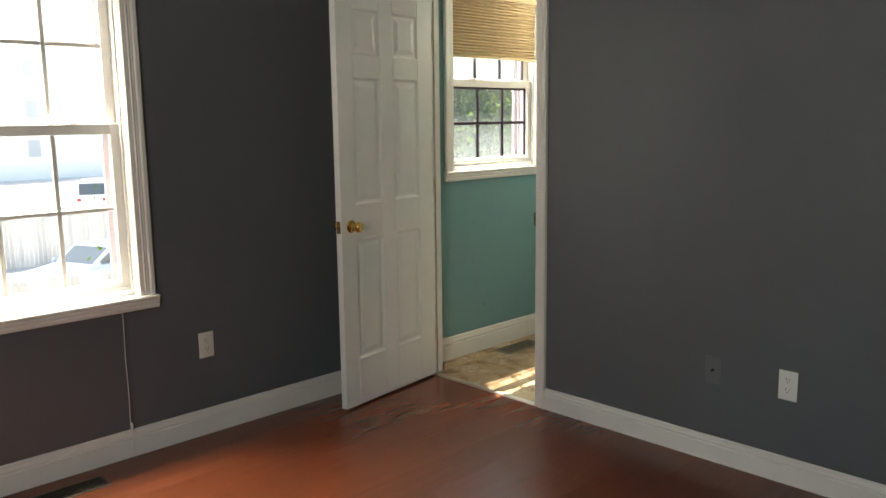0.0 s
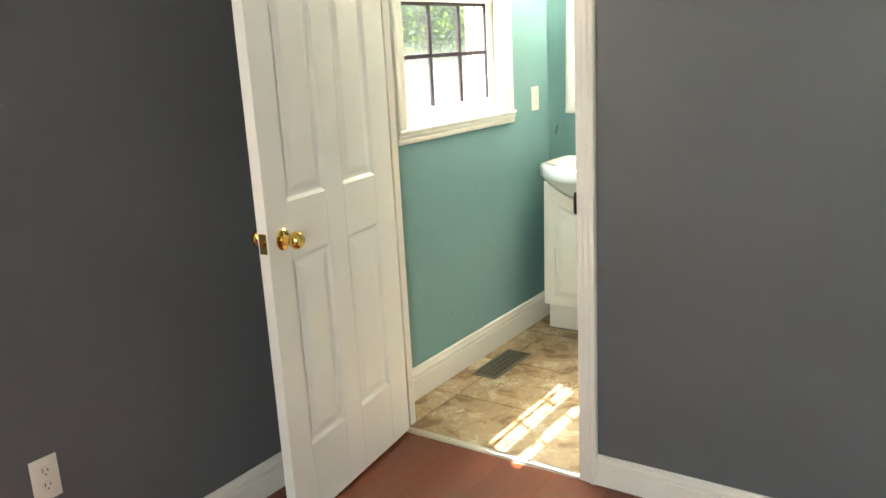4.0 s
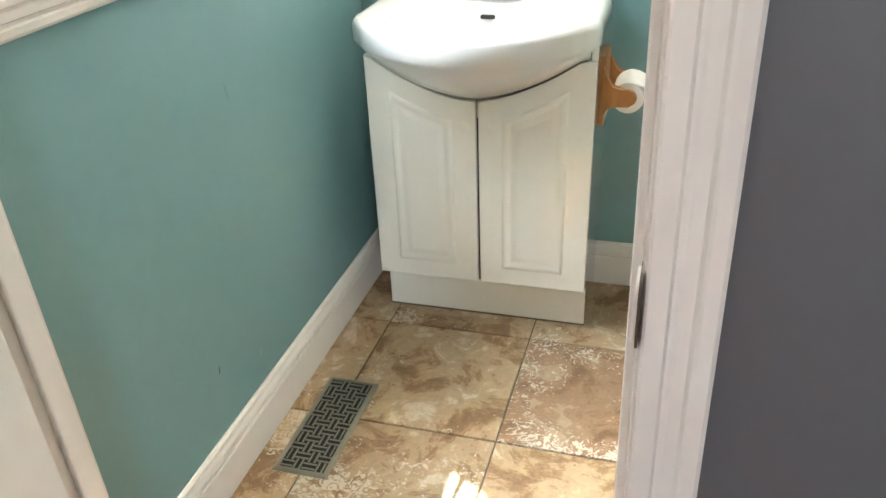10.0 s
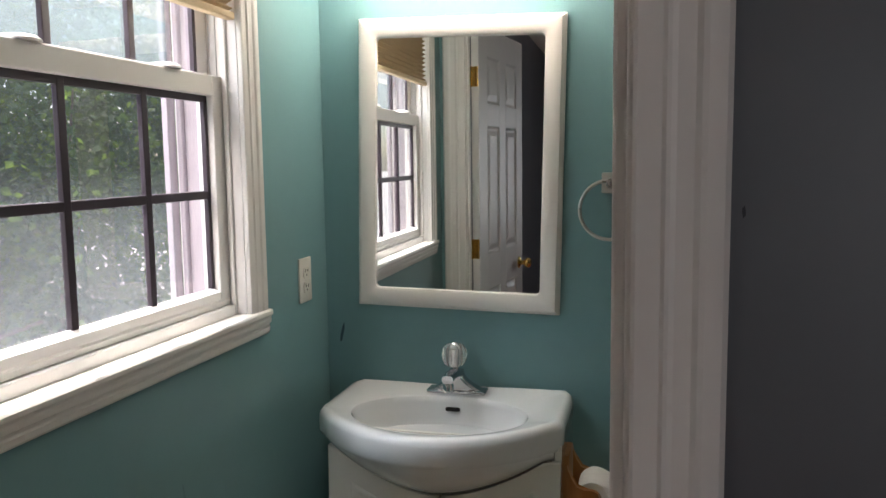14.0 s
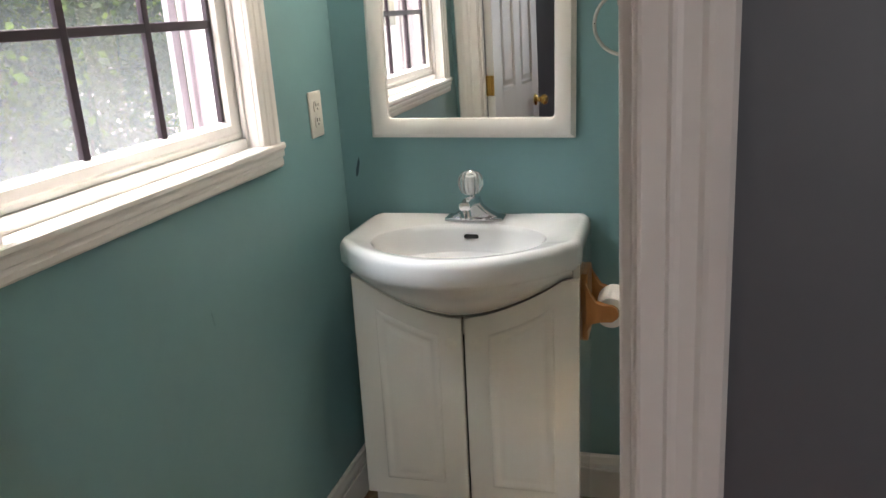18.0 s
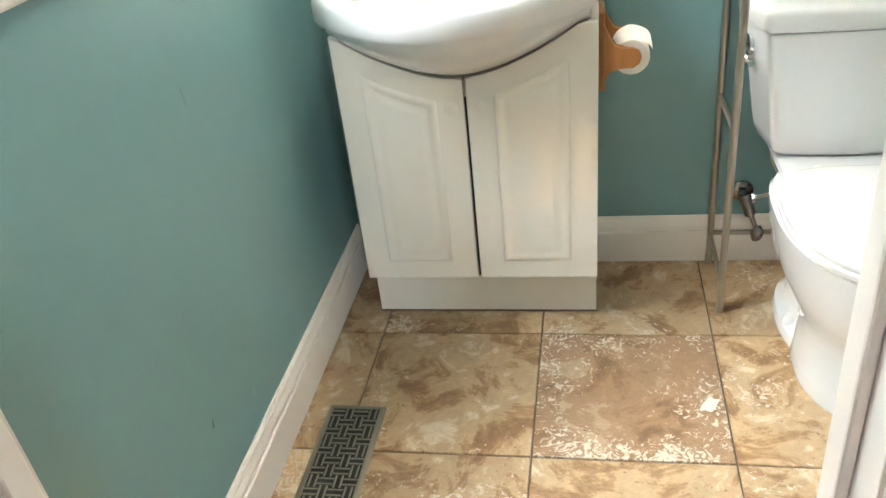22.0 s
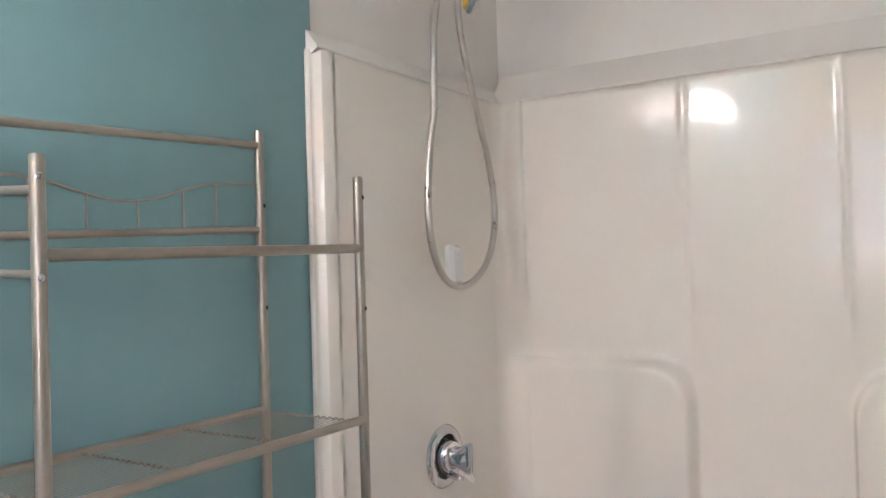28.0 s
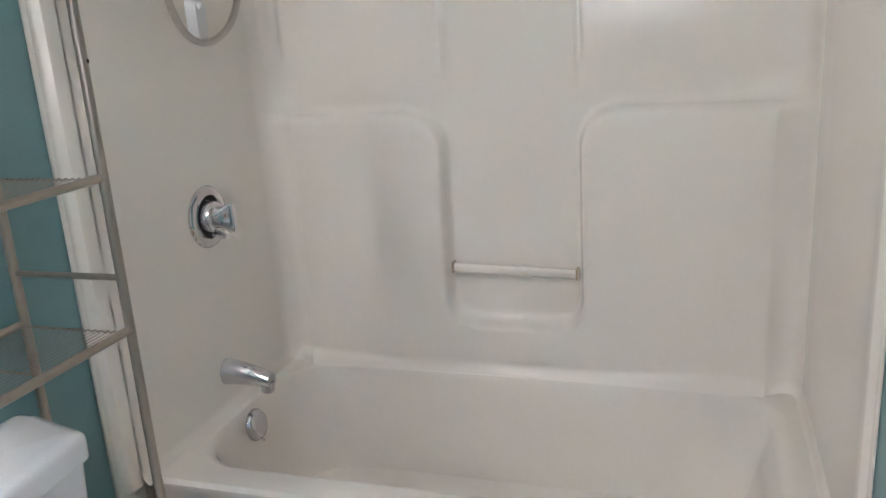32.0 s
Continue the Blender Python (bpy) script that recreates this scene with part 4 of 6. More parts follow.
for k in range(11):
    a = radians(105 - 84 * k / 10)
    r = 0.0386 + 0.007 * (max(0, k - 4) / 6) ** 1.3
    pts.append((HX + 0.068 + r * math.cos(a), RZ + r * math.sin(a)))
lo, hi = HY - 0.217, HY - 0.119
for side in (0, 1):
    row = [[bm.verts.new((x + 0.0006 * side, y + (0.004 * math.sin(k * 1.7) if k > 7 else 0), z + 0.0006 * side)) for k, (x, z) in enumerate(pts)] for y in (lo, hi)]
    for k in range(10):
        bm.faces.new([row[0][k], row[0][k + 1], row[1][k + 1], row[1][k]])
part("loose_sheet", bm, M_PAPER, roll, "loose torn end of the paper")

# floor register
def register(name, x0, y0, x1, y1, mat, label, holes=True, z=0.0):
    """A floor vent: frame with a basket-weave grille."""
    ob = thing(name, ((x0 + x1) / 2, (y0 + y1) / 2, z), label, "floor vent")
    rim = 0.013
    rings = []
    for i, h in ((0, 0.0005), (0.002, 0.003), (rim - 0.003, 0.0048), (rim, 0.0044), (rim, 0.002)):
        rings.append([(u, v, z + h) for u, v in rounded(x0 + i, y0 + i, x1 - i, y1 - i, max(0.001, 0.004 - i / 5), 3)])
    part("rim", loft(rings, cap=False), mat, ob)
    # flat black sheet stands in for the shaded duct under the grille
    part("duct_shadow", box(x0 + rim - 0.002, y0 + rim - 0.002, z + 0.0012, x1 - rim + 0.002, y1 - rim + 0.002, z + 0.002), M_DARK, ob, smooth=False)
    if holes:
        nx, ny = 4, int(round((y1 - y0 - 2 * rim) / ((x1 - x0 - 2 * rim) / 4)))
        cx, cy = (x1 - x0 - 2 * rim) / nx, (y1 - y0 - 2 * rim) / ny
        for i in range(nx):
            for j in range(ny):
                ax, ay = x0 + rim + i * cx, y0 + rim + j * cy
                if (i + j) % 2:
                    for k in (0.0, 0.5):
                        part("slat", box(ax + cx * (k + 0.17), ay - cy * 0.08, z + 0.002, ax + cx * (k + 0.32), ay + cy * 1.08, z + 0.0034), mat, ob, smooth=False)
                else:
                    for k in (0.0, 0.5):
                        part("slat", box(ax - cx * 0.12, ay + cy * (k + 0.17), z + 0.002, ax + cx * 1.08, ay + cy * (k + 0.32), z + 0.0032), mat, ob, smooth=False)
    return ob


register("floor_register", 0.064, -0.944, 0.199, -0.608, M_BRONZE, "pewter basket-weave floor register set in the tiles")

# toilet
TX, TK = 1.212, 1.206            # centre of the bowl and of the tank
toilet = thing("toilet", (TX, -0.35, 0), "white two-piece toilet with the lid closed", "toilet")


def soft_poly(corners, n=6):
    """A closed outline whose corners (x, y, radius) are rounded."""
    out = []
    m = len(corners)
    for k in range(m):
        p = Vector(corners[k][:2])
        a, b = Vector(corners[k - 1][:2]) - p, Vector(corners[(k + 1) % m][:2]) - p
        half = a.angle(b) / 2
        t = corners[k][2] / math.tan(half)
        p0, p1 = p + a.normalized() * t, p + b.normalized() * t
        for q in range(n + 1):
            u = q / n
            out.append(tuple(p0 * (1 - u) ** 2 + p * 2 * u * (1 - u) + p1 * u * u))
    return out


def tank_ring(back, front, y0, y1, z, r=0.022):
    """The tank's outline: wide at the wall, narrower at the front, which bows a little."""
    pts = soft_poly([(TK - back, y1, 0.012), (TK + back, y1, 0.012), (TK + back, y1 - 0.035, 0.012), (TK + front, y0, r), (TK, y0 - 0.012, 0.5), (TK - front, y0, r), (TK - back, y1 - 0.035, 0.012)])
    return [(x, y, z) for x, y in pts]


rings = [tank_ring(b, f, y0, -0.062, z) for b, f, y0, z in ((0.135, 0.115, -0.195, 0.404), (0.158, 0.140, -0.212, 0.408), (0.171, 0.152, -0.221, 0.420), (0.178, 0.158, -0.225, 0.45), (0.191, 0.167, -0.226, 0.53), (0.207, 0.178, -0.226, 0.63), (0.215, 0.183, -0.225, 0.684))]
part("tank", loft(rings), M_PORC, toilet)
rings = [tank_ring(b, f, y0, y1, z, r) for b, f, y0, y1, z, r in ((0.208, 0.176, -0.219, -0.066, 0.6845, 0.02), (0.2085, 0.177, -0.220, -0.066, 0.6865, 0.02), (0.223, 0.190, -0.230, -0.058, 0.688, 0.022), (0.225, 0.192, -0.232, -0.057, 0.692, 0.022), (0.225, 0.192, -0.232, -0.057, 0.722, 0.022), (0.2235, 0.1905, -0.2305, -0.058, 0.729, 0.022), (0.219, 0.186, -0.225, -0.061, 0.734, 0.02), (0.205, 0.172, -0.210, -0.070, 0.738, 0.018), (0.12, 0.10, -0.165, -0.105, 0.743, 0.012))]
part("tank_lid", loft(rings), M_PORC, toilet)
lever = part("flush_lever", lathe([(0.024, -0.004), (0.024, 0.004), (0.017, 0.010), (0, 0.011)], (TK - 0.206, -0.128, 0.634), (-1, -0.12, 0)), M_CHROME, toilet, "chrome side flush lever")
rings = []
for k in range(11):
    t = k / 10
    p = Vector((TK - 0.221 + 0.012 * t - 0.010 * math.sin(t * 3.1), -0.112 - 0.076 * t, 0.641 - 0.030 * math.sin(t * 1.5) ** 1.5))
    w = 0.0135 - 0.009 * max(0.0, t - 0.35)
    rings.append([(p.x + 0.0065 * math.cos(a * math.pi / 6), p.y, p.z + w * math.sin(a * math.pi / 6)) for a in range(12)])
part("handle", loft(rings), M_CHROME, lever)


def egg(w, front, back, z, n=48, square=3.2, mid=0.45):
    """An egg-shaped outline: round at the front, squarer at the back."""
    pts = []
    cy = back + (front - back) * mid
    for k in range(n):
        a = 2 * math.pi * k / n
        c, s = math.cos(a), math.sin(a)
        if s < 0:
            x, y = w * c, (cy - front) * s
        else:
            q = 2 / square
            x, y = w * math.copysign(abs(c) ** q, c), (back - cy) * abs(s) ** q
        pts.append((TX + x, cy + y, z))
    return pts


# pedestal and bowl
rings = []
for w, f, b, z in ((0.116, -0.626, -0.33, 0.0), (0.118, -0.630, -0.33, 0.010), (0.114, -0.624, -0.33, 0.04), (0.111, -0.617, -0.33, 0.09), (0.112, -0.615, -0.325, 0.135), (0.122, -0.628, -0.29, 0.170), (0.144, -0.658, -0.23, 0.21), (0.165, -0.685, -0.19, 0.26), (0.176, -0.698, -0.175, 0.31), (0.181, -0.702, -0.18, 0.35), (0.183, -0.704, -0.185, 0.372), (0.175, -0.694, -0.19, 0.382)):
    rings.append(egg(w, f, b, z))
part("bowl", loft(rings), M_PORC, toilet)
rings = []
for w, z, y0 in ((0.085, 0.26, -0.30), (0.11, 0.31, -0.31), (0.14, 0.36, -0.325), (0.152, 0.393, -0.330), (0.148, 0.404, -0.326)):
    rings.append([(u, v, z) for u, v in rounded(TX - w, y0, TX + w, -0.075, 0.04, 8)])
part("deck", loft(rings), M_PORC, toilet)
# the trapway swells on both sides and slopes down to the bolt flange
rings = [egg(w, f, -0.095, z, 40, 2.4, 0.5) for w, f, z in ((0.124, -0.480, 0.0), (0.125, -0.482, 0.012), (0.121, -0.476, 0.024), (0.098, -0.460, 0.036), (0.080, -0.445, 0.08), (0.076, -0.43, 0.16), (0.086, -0.42, 0.24), (0.10, -0.40, 0.30))]
part("foot", loft(rings), M_PORC, toilet)
rings = [egg(w, f, -0.292, z, 56, 3.4) for w, f, z in ((0.172, -0.702, 0.383), (0.180, -0.711, 0.386), (0.181, -0.712, 0.396), (0.177, -0.707, 0.399))]
part("seat", loft(rings), M_SEAT, toilet)
rings = [egg(w, f, b, z, 56, 3.4) for w, f, b, z in ((0.172, -0.702, -0.290, 0.4005), (0.179, -0.709, -0.286, 0.4025), (0.180, -0.710, -0.285, 0.411), (0.1785, -0.7085, -0.286, 0.4145), (0.174, -0.704, -0.290, 0.4170), (0.165, -0.695, -0.298, 0.4184), (0.10, -0.62, -0.36, 0.4196))]
part("lid", loft(rings), M_SEAT, toilet)
for s_ in (-1, 1):
    part("hinge_cap", lathe([(0, 0.009), (0.009, 0.008), (0.012, 0.005), (0.012, 0)], (TX + s_ * 0.075, -0.270, 0.398), (0, 0, 1), 16), M_SEAT, toilet)
    part("bolt_cap", lathe([(0, 0.024), (0.009, 0.022), (0.015, 0.012), (0.016, 0)], (TX + s_ * 0.104, -0.320, 0.026), (0, 0, 1), 16), M_SEAT, toilet)

M_DARKCHROME = paint("tarnished_chrome", (0.30, 0.28, 0.26), 0.2, 1.0, vary=0.3, scale=60)
# water supply stop
valve = thing("supply_valve", (1.038, -0.02, 0.19), "chrome angle stop and hose feeding the toilet tank", "valve")
part("escutcheon", lathe([(0.030, 0), (0.029, 0.004), (0.018, 0.012), (0.012, 0.013)], (1.036, -0.001, 0.205), (0, -1, 0)), M_DARKCHROME, valve)
part("stub", cyl((1.036, -0.01, 0.205), (1.036, -0.060, 0.205), 0.010), M_DARKCHROME, valve)
part("body", cyl((1.030, -0.060, 0.232), (1.052, -0.060, 0.168), 0.0145, bevel=0.003), M_DARKCHROME, valve, "tarnished chrome valve body")
part("hex_nut", cyl((1.043, -0.058, 0.206), (1.060, -0.058, 0.214), 0.012, n=6, bevel=0.001), M_DARKCHROME, valve)
part("stem", cyl((1.052, -0.060, 0.170), (1.066, -0.066, 0.134), 0.006), M_DARKCHROME, valve)
part("oval_handle", moved(lathe([(0, 0.010), (0.012, 0.009), (0.016, 0.005), (0.016, -0.004), (0.010, -0.008), (0, -0.008)], (0, 0, 0), (0.3, -1, -0.4)), Matrix.Translation((1.070, -0.070, 0.118)) @ Matrix.Diagonal((1.0, 1, 1.5, 1))), M_DARKCHROME, valve)
part("hose", tube([(1.049, -0.055, 0.212), (1.075, -0.062, 0.222), (1.098, -0.075, 0.235), (1.108, -0.09, 0.262), (1.100, -0.105, 0.305), (1.080, -0.115, 0.345), (1.070, -0.12, 0.385), (1.070, -0.12, 0.415)], 0.0055, 8), M_NICKEL, valve)

# over-toilet rack
RX0, RX1, RF, RB = 0.965, 1.521, -0.244, -0.018
R = 0.0085
rack = thing("bathroom_rack", ((RX0 + RX1) / 2, (RF + RB) / 2, 0), "champagne metal over-toilet rack with two wire shelves", "shelf rack")
for x, y, top in ((RX0, RF, 1.515), (RX1, RF, 1.530), (RX0, RB, 1.615), (RX1, RB, 1.632)):
    post = part("post", cyl((x, y, 0), (x, y, top), R, n=16, bevel=0.002), M_RACK, rack)
    part("foot_cap", cyl((x, y, 0), (x, y, 0.02), R + 0.0012, n=16), M_RACK, post)
    for z in ((1.49, 1.38, 1.115, 0.86) if x == RX0 else (1.495, 1.31)):
        sx = -1 if x == RX0 else 1
        part("bolt_hole", lathe([(0, 0.0012), (0.003, 0.001), (0.0042, 0)], (x + sx * R * 0.3, y - R * 0.94, z), (sx * 0.3, -1, 0), 10), M_CHROME if x == RX0 else M_DARK, post)
for x in (RX0, RX1):
    for z in (0.085, 0.477, 0.955):
        part("side_rod", cyl((x, RF, z), (x, RB, z), 0.0058, n=10), M_RACK, rack)
part("side_rod", cyl((RX0, RF, 1.475), (RX0, RB, 1.488), 0.0058, n=10), M_RACK, rack)
part("side_rod", cyl((RX0, RF, 1.383), (RX0, RB, 1.390), 0.0052, n=10), M_RACK, rack)
part("back_rail", cyl((RX0, RB, 1.585), (RX1, RB, 1.605), 0.0068, n=12), M_RACK, rack)
part("back_rail", cyl((RX0, RB, 1.432), (RX1, RB, 1.452), 0.0062, n=12), M_RACK, rack)
part("back_rail", cyl((RX0, RB, 0.09), (RX1, RB, 0.09), 0.0062, n=12), M_RACK, rack)
wave = []
for k in range(33):
    t = k / 32
    wave.append((RX0 + (RX1 - RX0) * t, RB, 1.515 + 0.018 * t + (-0.034 * (0.5 - 0.5 * math.cos(2 * math.pi * (t - 0.16) / 0.68)) if 0.16 < t < 0.84 else 0)))
part("wave_wire", tube(wave, 0.0022, 6), M_RACK, rack)
for t in (0.22, 0.39, 0.55, 0.69, 0.84):
    k = int(t * 32)
    part("wave_upright", cyl((wave[k][0], RB, 1.44), (wave[k][0], RB, wave[k][2]), 0.0016, n=6), M_RACK, rack)
for z, zb in ((1.392, 1.392), (1.126, 1.126), (0.862, 0.862)):
    shelf = part("shelf_front_rail", cyl((RX0, RF, z + (0.012 if z > 1.3 else 0)), (RX1, RF, z + (0.018 if z > 1.3 else 0)), 0.0075, n=12), M_RACK, rack)
    if z < 1.3:
        part("shelf_back_rail", cyl((RX0, RB, z), (RX1, RB, z), 0.0068, n=12), M_RACK, rack)
    if z > 1.3:
        continue
    for i in range(1, 21):
        y = RF + (RB - RF) * i / 21
        part("shelf_wire", cyl((RX0 + 0.012, y, z), (RX1 - 0.012, y, z), 0.0006, n=5), M_RACK, shelf, smooth=False)
    for t in (0.03, 0.34, 0.66, 0.97):
        x = RX0 + (RX1 - RX0) * t
        part("cross_wire", tube([(x, RF + (RB - RF) * k / 34, z + (0.0018 if k % 2 else -0.0018)) for k in range(35)], 0.0016, 5), M_RACK, shelf)

# pleated shade in the bathroom window
y0, y1, z0, z1 = WB
shade = thing("pleated_shade", (-0.012, (y0 + y1) / 2, z1 - 0.03), "tan pleated window shade, drawn halfway up", "window shade")
pts, n = [], 19
zb = 1.765
for k in range(2 * n + 1):
    z = z1 - 0.03 - (z1 - 0.03 - zb) * k / (2 * n)
    pts.append((-0.010 + (0.008 if k % 2 else -0.008), z))
prof = pts + [(x - 0.0015, z) for x, z in reversed(pts)]
part("pleats", prism(prof, "y", y0 + 0.006, y1 - 0.006), M_SHADE, shade, smooth=False)
part("head_rail", box(-0.022, y0 + 0.006, z1 - 0.032, 0.004, y1 - 0.006, z1 - 0.002, 0.003), M_SHADE, shade, smooth=False)
part("bottom_rail", box(-0.021, y0 + 0.005, zb - 0.016, 0.002, y1 - 0.005, zb, 0.003), M_SHADE, shade, smooth=False)

# dark scuff in the corner over the vanity
bm = bmesh.new()
vs = [bm.verts.new(p) for p in ((0.036, -0.0012, 0.945), (0.042, -0.0012, 0.950), (0.050, -0.0012, 0.985), (0.049, -0.0012, 1.002), (0.044, -0.0012, 0.99), (0.037, -0.0012, 0.965))]
bm.faces.new(vs)
part("scuff_mark", bm, paint("dark_scuff", (0.03, 0.07, 0.09), 0.6, vary=0.3, scale=80), bpy.data.objects["wall_north"], "dark scuff in the paint", smooth=False)


def mark(name, wall, centre, u, v, w, h, seed, mat, label):
    """A thin uneven patch on a wall or tile: u and v are its directions, w and h its size."""
    rng = random.Random(seed)
    bm = bmesh.new()
    c, u, v = Vector(centre), Vector(u), Vector(v)
    ring = []
    for k in range(10):
        a = 2 * math.pi * k / 10
        q = rng.uniform(0.65, 1.1)
        ring.append(bm.verts.new(c + u * (math.cos(a) * w * q / 2) + v * (math.sin(a) * h * q / 2)))
    bm.faces.new(ring)
    return part(name, bm, mat, bpy.data.objects[wall], label, smooth=False)


M_PALE = paint("pale_scratch", (0.30, 0.42, 0.40), 0.6, vary=0.2, scale=80)
M_SMUDGE = paint("dark_smudge", (0.06, 0.10, 0.10), 0.6, vary=0.3, scale=80)
mark("scuff_mark", "wall_west_bathroom", (0.0008, -0.957, 0.284), (0, 1, 0), (0, 0.2, 1), 0.006, 0.022, 4, M_SMUDGE, "small dark scuff")
mark("scuff_mark", "wall_west_bathroom", (0.0008, -0.798, 0.213), (0, 1, 0), (0, 0.1, 1), 0.004, 0.024, 5, M_PALE, "pale scratch")
mark("scuff_mark", "wall_west_bathroom", (0.0008, -0.735, 0.808), (0, 1, 0), (0, -0.2, 1), 0.007, 0.05, 6, paint("faint_scuff", (0.145, 0.28, 0.286), 0.5, vary=0.2, scale=80), "faint scuff")
mark("scuff_mark", "wall_partition_bedroom", (0.930, DOOR_Y0 - 0.0008, 1.406), (1, 0, 0), (0, 0, 1), 0.003, 0.010, 7, paint("black_smudge", (0.04, 0.04, 0.045), 0.6, vary=0.3, scale=80), "small dark smudge")
mark("chip", "floor_bathroom", (0.905, -0.575, 0.0006), (1, 0, 0), (0.3, 1, 0), 0.040, 0.052, 8, paint("white_chip", (0.70, 0.66, 0.58), 0.7, vary=0.15, scale=60), "pale chip in the tile corner")
# ---- tub and surround ----
UX, UE0, UE1, UB = 1.752, -0.030, -1.414, 2.444      # apron face, end walls, back wall
RIM = 0.410
tub = thing("bathtub", (2.1, -0.74, 0), "white fibreglass bathtub and shower surround with moulded shelf", "bathtub")
def tr(x0, y0, x1, y1, r, z):
    return [(u, v, z) for u, v in rounded(x0, y0, x1, y1, r, 10)]
E0, E1 = UE1 - 0.0, UE0
rings = [tr(UX, E0, UB, E1, 0.004, 0.0), tr(UX, E0, UB, E1, 0.004, RIM - 0.03), tr(UX - 0.006, E0, UB, E1, 0.006, RIM - 0.022), tr(UX - 0.006, E0, UB, E1, 0.006, RIM - 0.008), tr(UX + 0.004, E0, UB, E1, 0.008, RIM)]
for i, r, z in ((0.0, 0.15, RIM), (0.012, 0.15, RIM - 0.004), (0.022, 0.15, RIM - 0.02), (0.035, 0.15, RIM - 0.10), (0.055, 0.15, RIM - 0.22), (0.09, 0.14, RIM - 0.295), (0.15, 0.10, RIM - 0.315)):
    rings.append(tr(UX + 0.066 + i, E0 + 0.040 + i * 1.7, UB - 0.046 - i * 0.6, E1 - 0.018 - i * 0.9, r, z))
part("tub_shell", loft(rings), M_TUB, tub)

# the front flange at each end, and the wall above the rim moulded in one sheet
XF, XW, RC, TOP = 1.667, UB + 0.012, 0.085, 1.815
PT, NY0, NY1, NB = 1.125, -0.542, -0.876, 0.556        # panel top, notch sides, notch foot


def flange(name, y_in, y_out):
    d = y_in - y_out
    out = [(XF, y_out), (XF, y_out + d * 0.22), (XF + 0.004, y_out + d * 0.34), (XF + 0.011, y_out + d * 0.34), (XF + 0.015, y_out + d * 0.45), (XF + 0.022, y_in - d * 0.10), (XF + 0.034, y_in), (XF + 0.060, y_in), (XF + 0.060, y_out)]
    return part(name, prism(out, "z", RIM - 0.002, TOP), M_TUB, tub)


flange("front_flange", UE0, -0.002)
flange("front_flange", UE1, DOOR_Y1 + 0.002)
part("flange_foot", box(XF, -0.012, 0.0, UX - 0.006, -0.002, RIM - 0.003, 0.004), M_TUB, tub)


def step(a, b, v):
    t = min(1.0, max(0.0, (v - a) / (b - a)))
    return t * t * (3 - 2 * t)


def smooth_min(a, b, k):
    h = max(k - abs(a - b), 0.0) / k
    return min(a, b) - h * h * k / 4


def relief(y, z, back, corner):
    """How far the sheet stands proud of the plain wall; back: 1 on the long wall, 0 on the end walls."""
    h = 0.036 * max(0.0, z - 1.05)
    # thick lower panel with a U-shaped notch
    cy, hy = (NY0 + NY1) / 2, (NY0 - NY1) / 2
    r = 0.07
    dy, dz = max(0.0, abs(y - cy) - hy + r), max(0.0, NB + r - z)
    notch = math.hypot(dy, dz) - r if dy or dz else -r
    if not dz:
        notch = abs(y - cy) - hy
    d = smooth_min(PT - z, notch, 0.11)
    h += 0.045 * step(0.0, 0.021, d)
    # ribs over the notch
    for yr in (NY0 + 0.008, NY1 - 0.008):
        h += 0.0055 * math.exp(-((y - yr) / 0.0075) ** 2) * step(PT - 0.02, PT + 0.14, z)
    h = h * back + 0.014 * max(0.0, (RIM + 0.03 - z) / 0.03) ** 2
    # ledges that run round the corners and die into the long wall
    for ya, yb in ((UE0, -0.42), (UE1, -0.93)):
        t = min(1.0, max(0.0, (y - ya) / (yb - ya)))
        q = (1 - t) ** 0.7 * corner
        if q > 0:
            h += 0.024 * q * (1 - step(RIM + 0.012, RIM + 0.012 + 0.03 * q + 0.004, z))
    return h


def pillar(d, z):
    """A rounded corner column, d along the sheet from the middle of the corner."""
    q = 1 - (d / 0.030) ** 2
    return 0.022 * math.sqrt(max(0.0, q)) * step(1.235, 1.33, z) if q > 0 else 0.0


plan = []                       # x, y, inward normal, share of the long wall, distance from the faucet-end corner's middle
def run(n, at):
    for k in range(n):
        plan.append(at(k / n))
arc_len = RC * math.pi / 2
run(12, lambda t: (XF + 0.055 + (XW - RC - XF - 0.055) * t, UE0, 0, -1, 0.0, -9.0))
def corner_a(t):
    a = t * math.pi / 2
    return (XW - RC + RC * math.sin(a), UE0 - RC + RC * math.cos(a), -math.sin(a), -math.cos(a), step(0.2, 1.0, t), (t - 0.62) * arc_len)
run(26, corner_a)
LONG = UE0 - UE1 - 2 * RC
run(230, lambda t: (XW, UE0 - RC - LONG * t, -1, 0, 1.0, 0.38 * arc_len + LONG * t))
def corner_b(t):
    a = t * math.pi / 2
    return (XW - RC + RC * math.cos(a), UE1 + RC - RC * math.sin(a), -math.cos(a), math.sin(a), step(0.2, 1.0, 1 - t), 9.0)
run(18, corner_b)
run(12, lambda t: (XW - RC + (XF + 0.055 - XW + RC) * t, UE1, 0, 1, 0.0, 9.0))
plan.append((XF + 0.055, UE1, 0, 1, 0.0, 9.0))
levels = [RIM - 0.003 + 0.006 * k for k in range(25)] + [RIM + 0.147 + 0.010 * k for k in range(1, 58)]
levels += [levels[-1] + (TOP - levels[-1]) * k / 42 for k in range(1, 43)]
verts, faces = [], []
for z in levels:
    for x, y, nx, ny, back, dc in plan:
        corner = 1.0 if back > 0.5 else step(0.0, 0.5, back)
        h = relief(y, z, back, corner) + (pillar(dc, z) if abs(dc) < 0.03 else 0.0)
        verts.append((x + nx * h, y + ny * h, z))
for x, y, nx, ny, back, dc in plan:              # the sheet's upper edge turns back to the wall
    verts.append((x - nx * 0.012, y - ny * 0.012, TOP + 0.004))
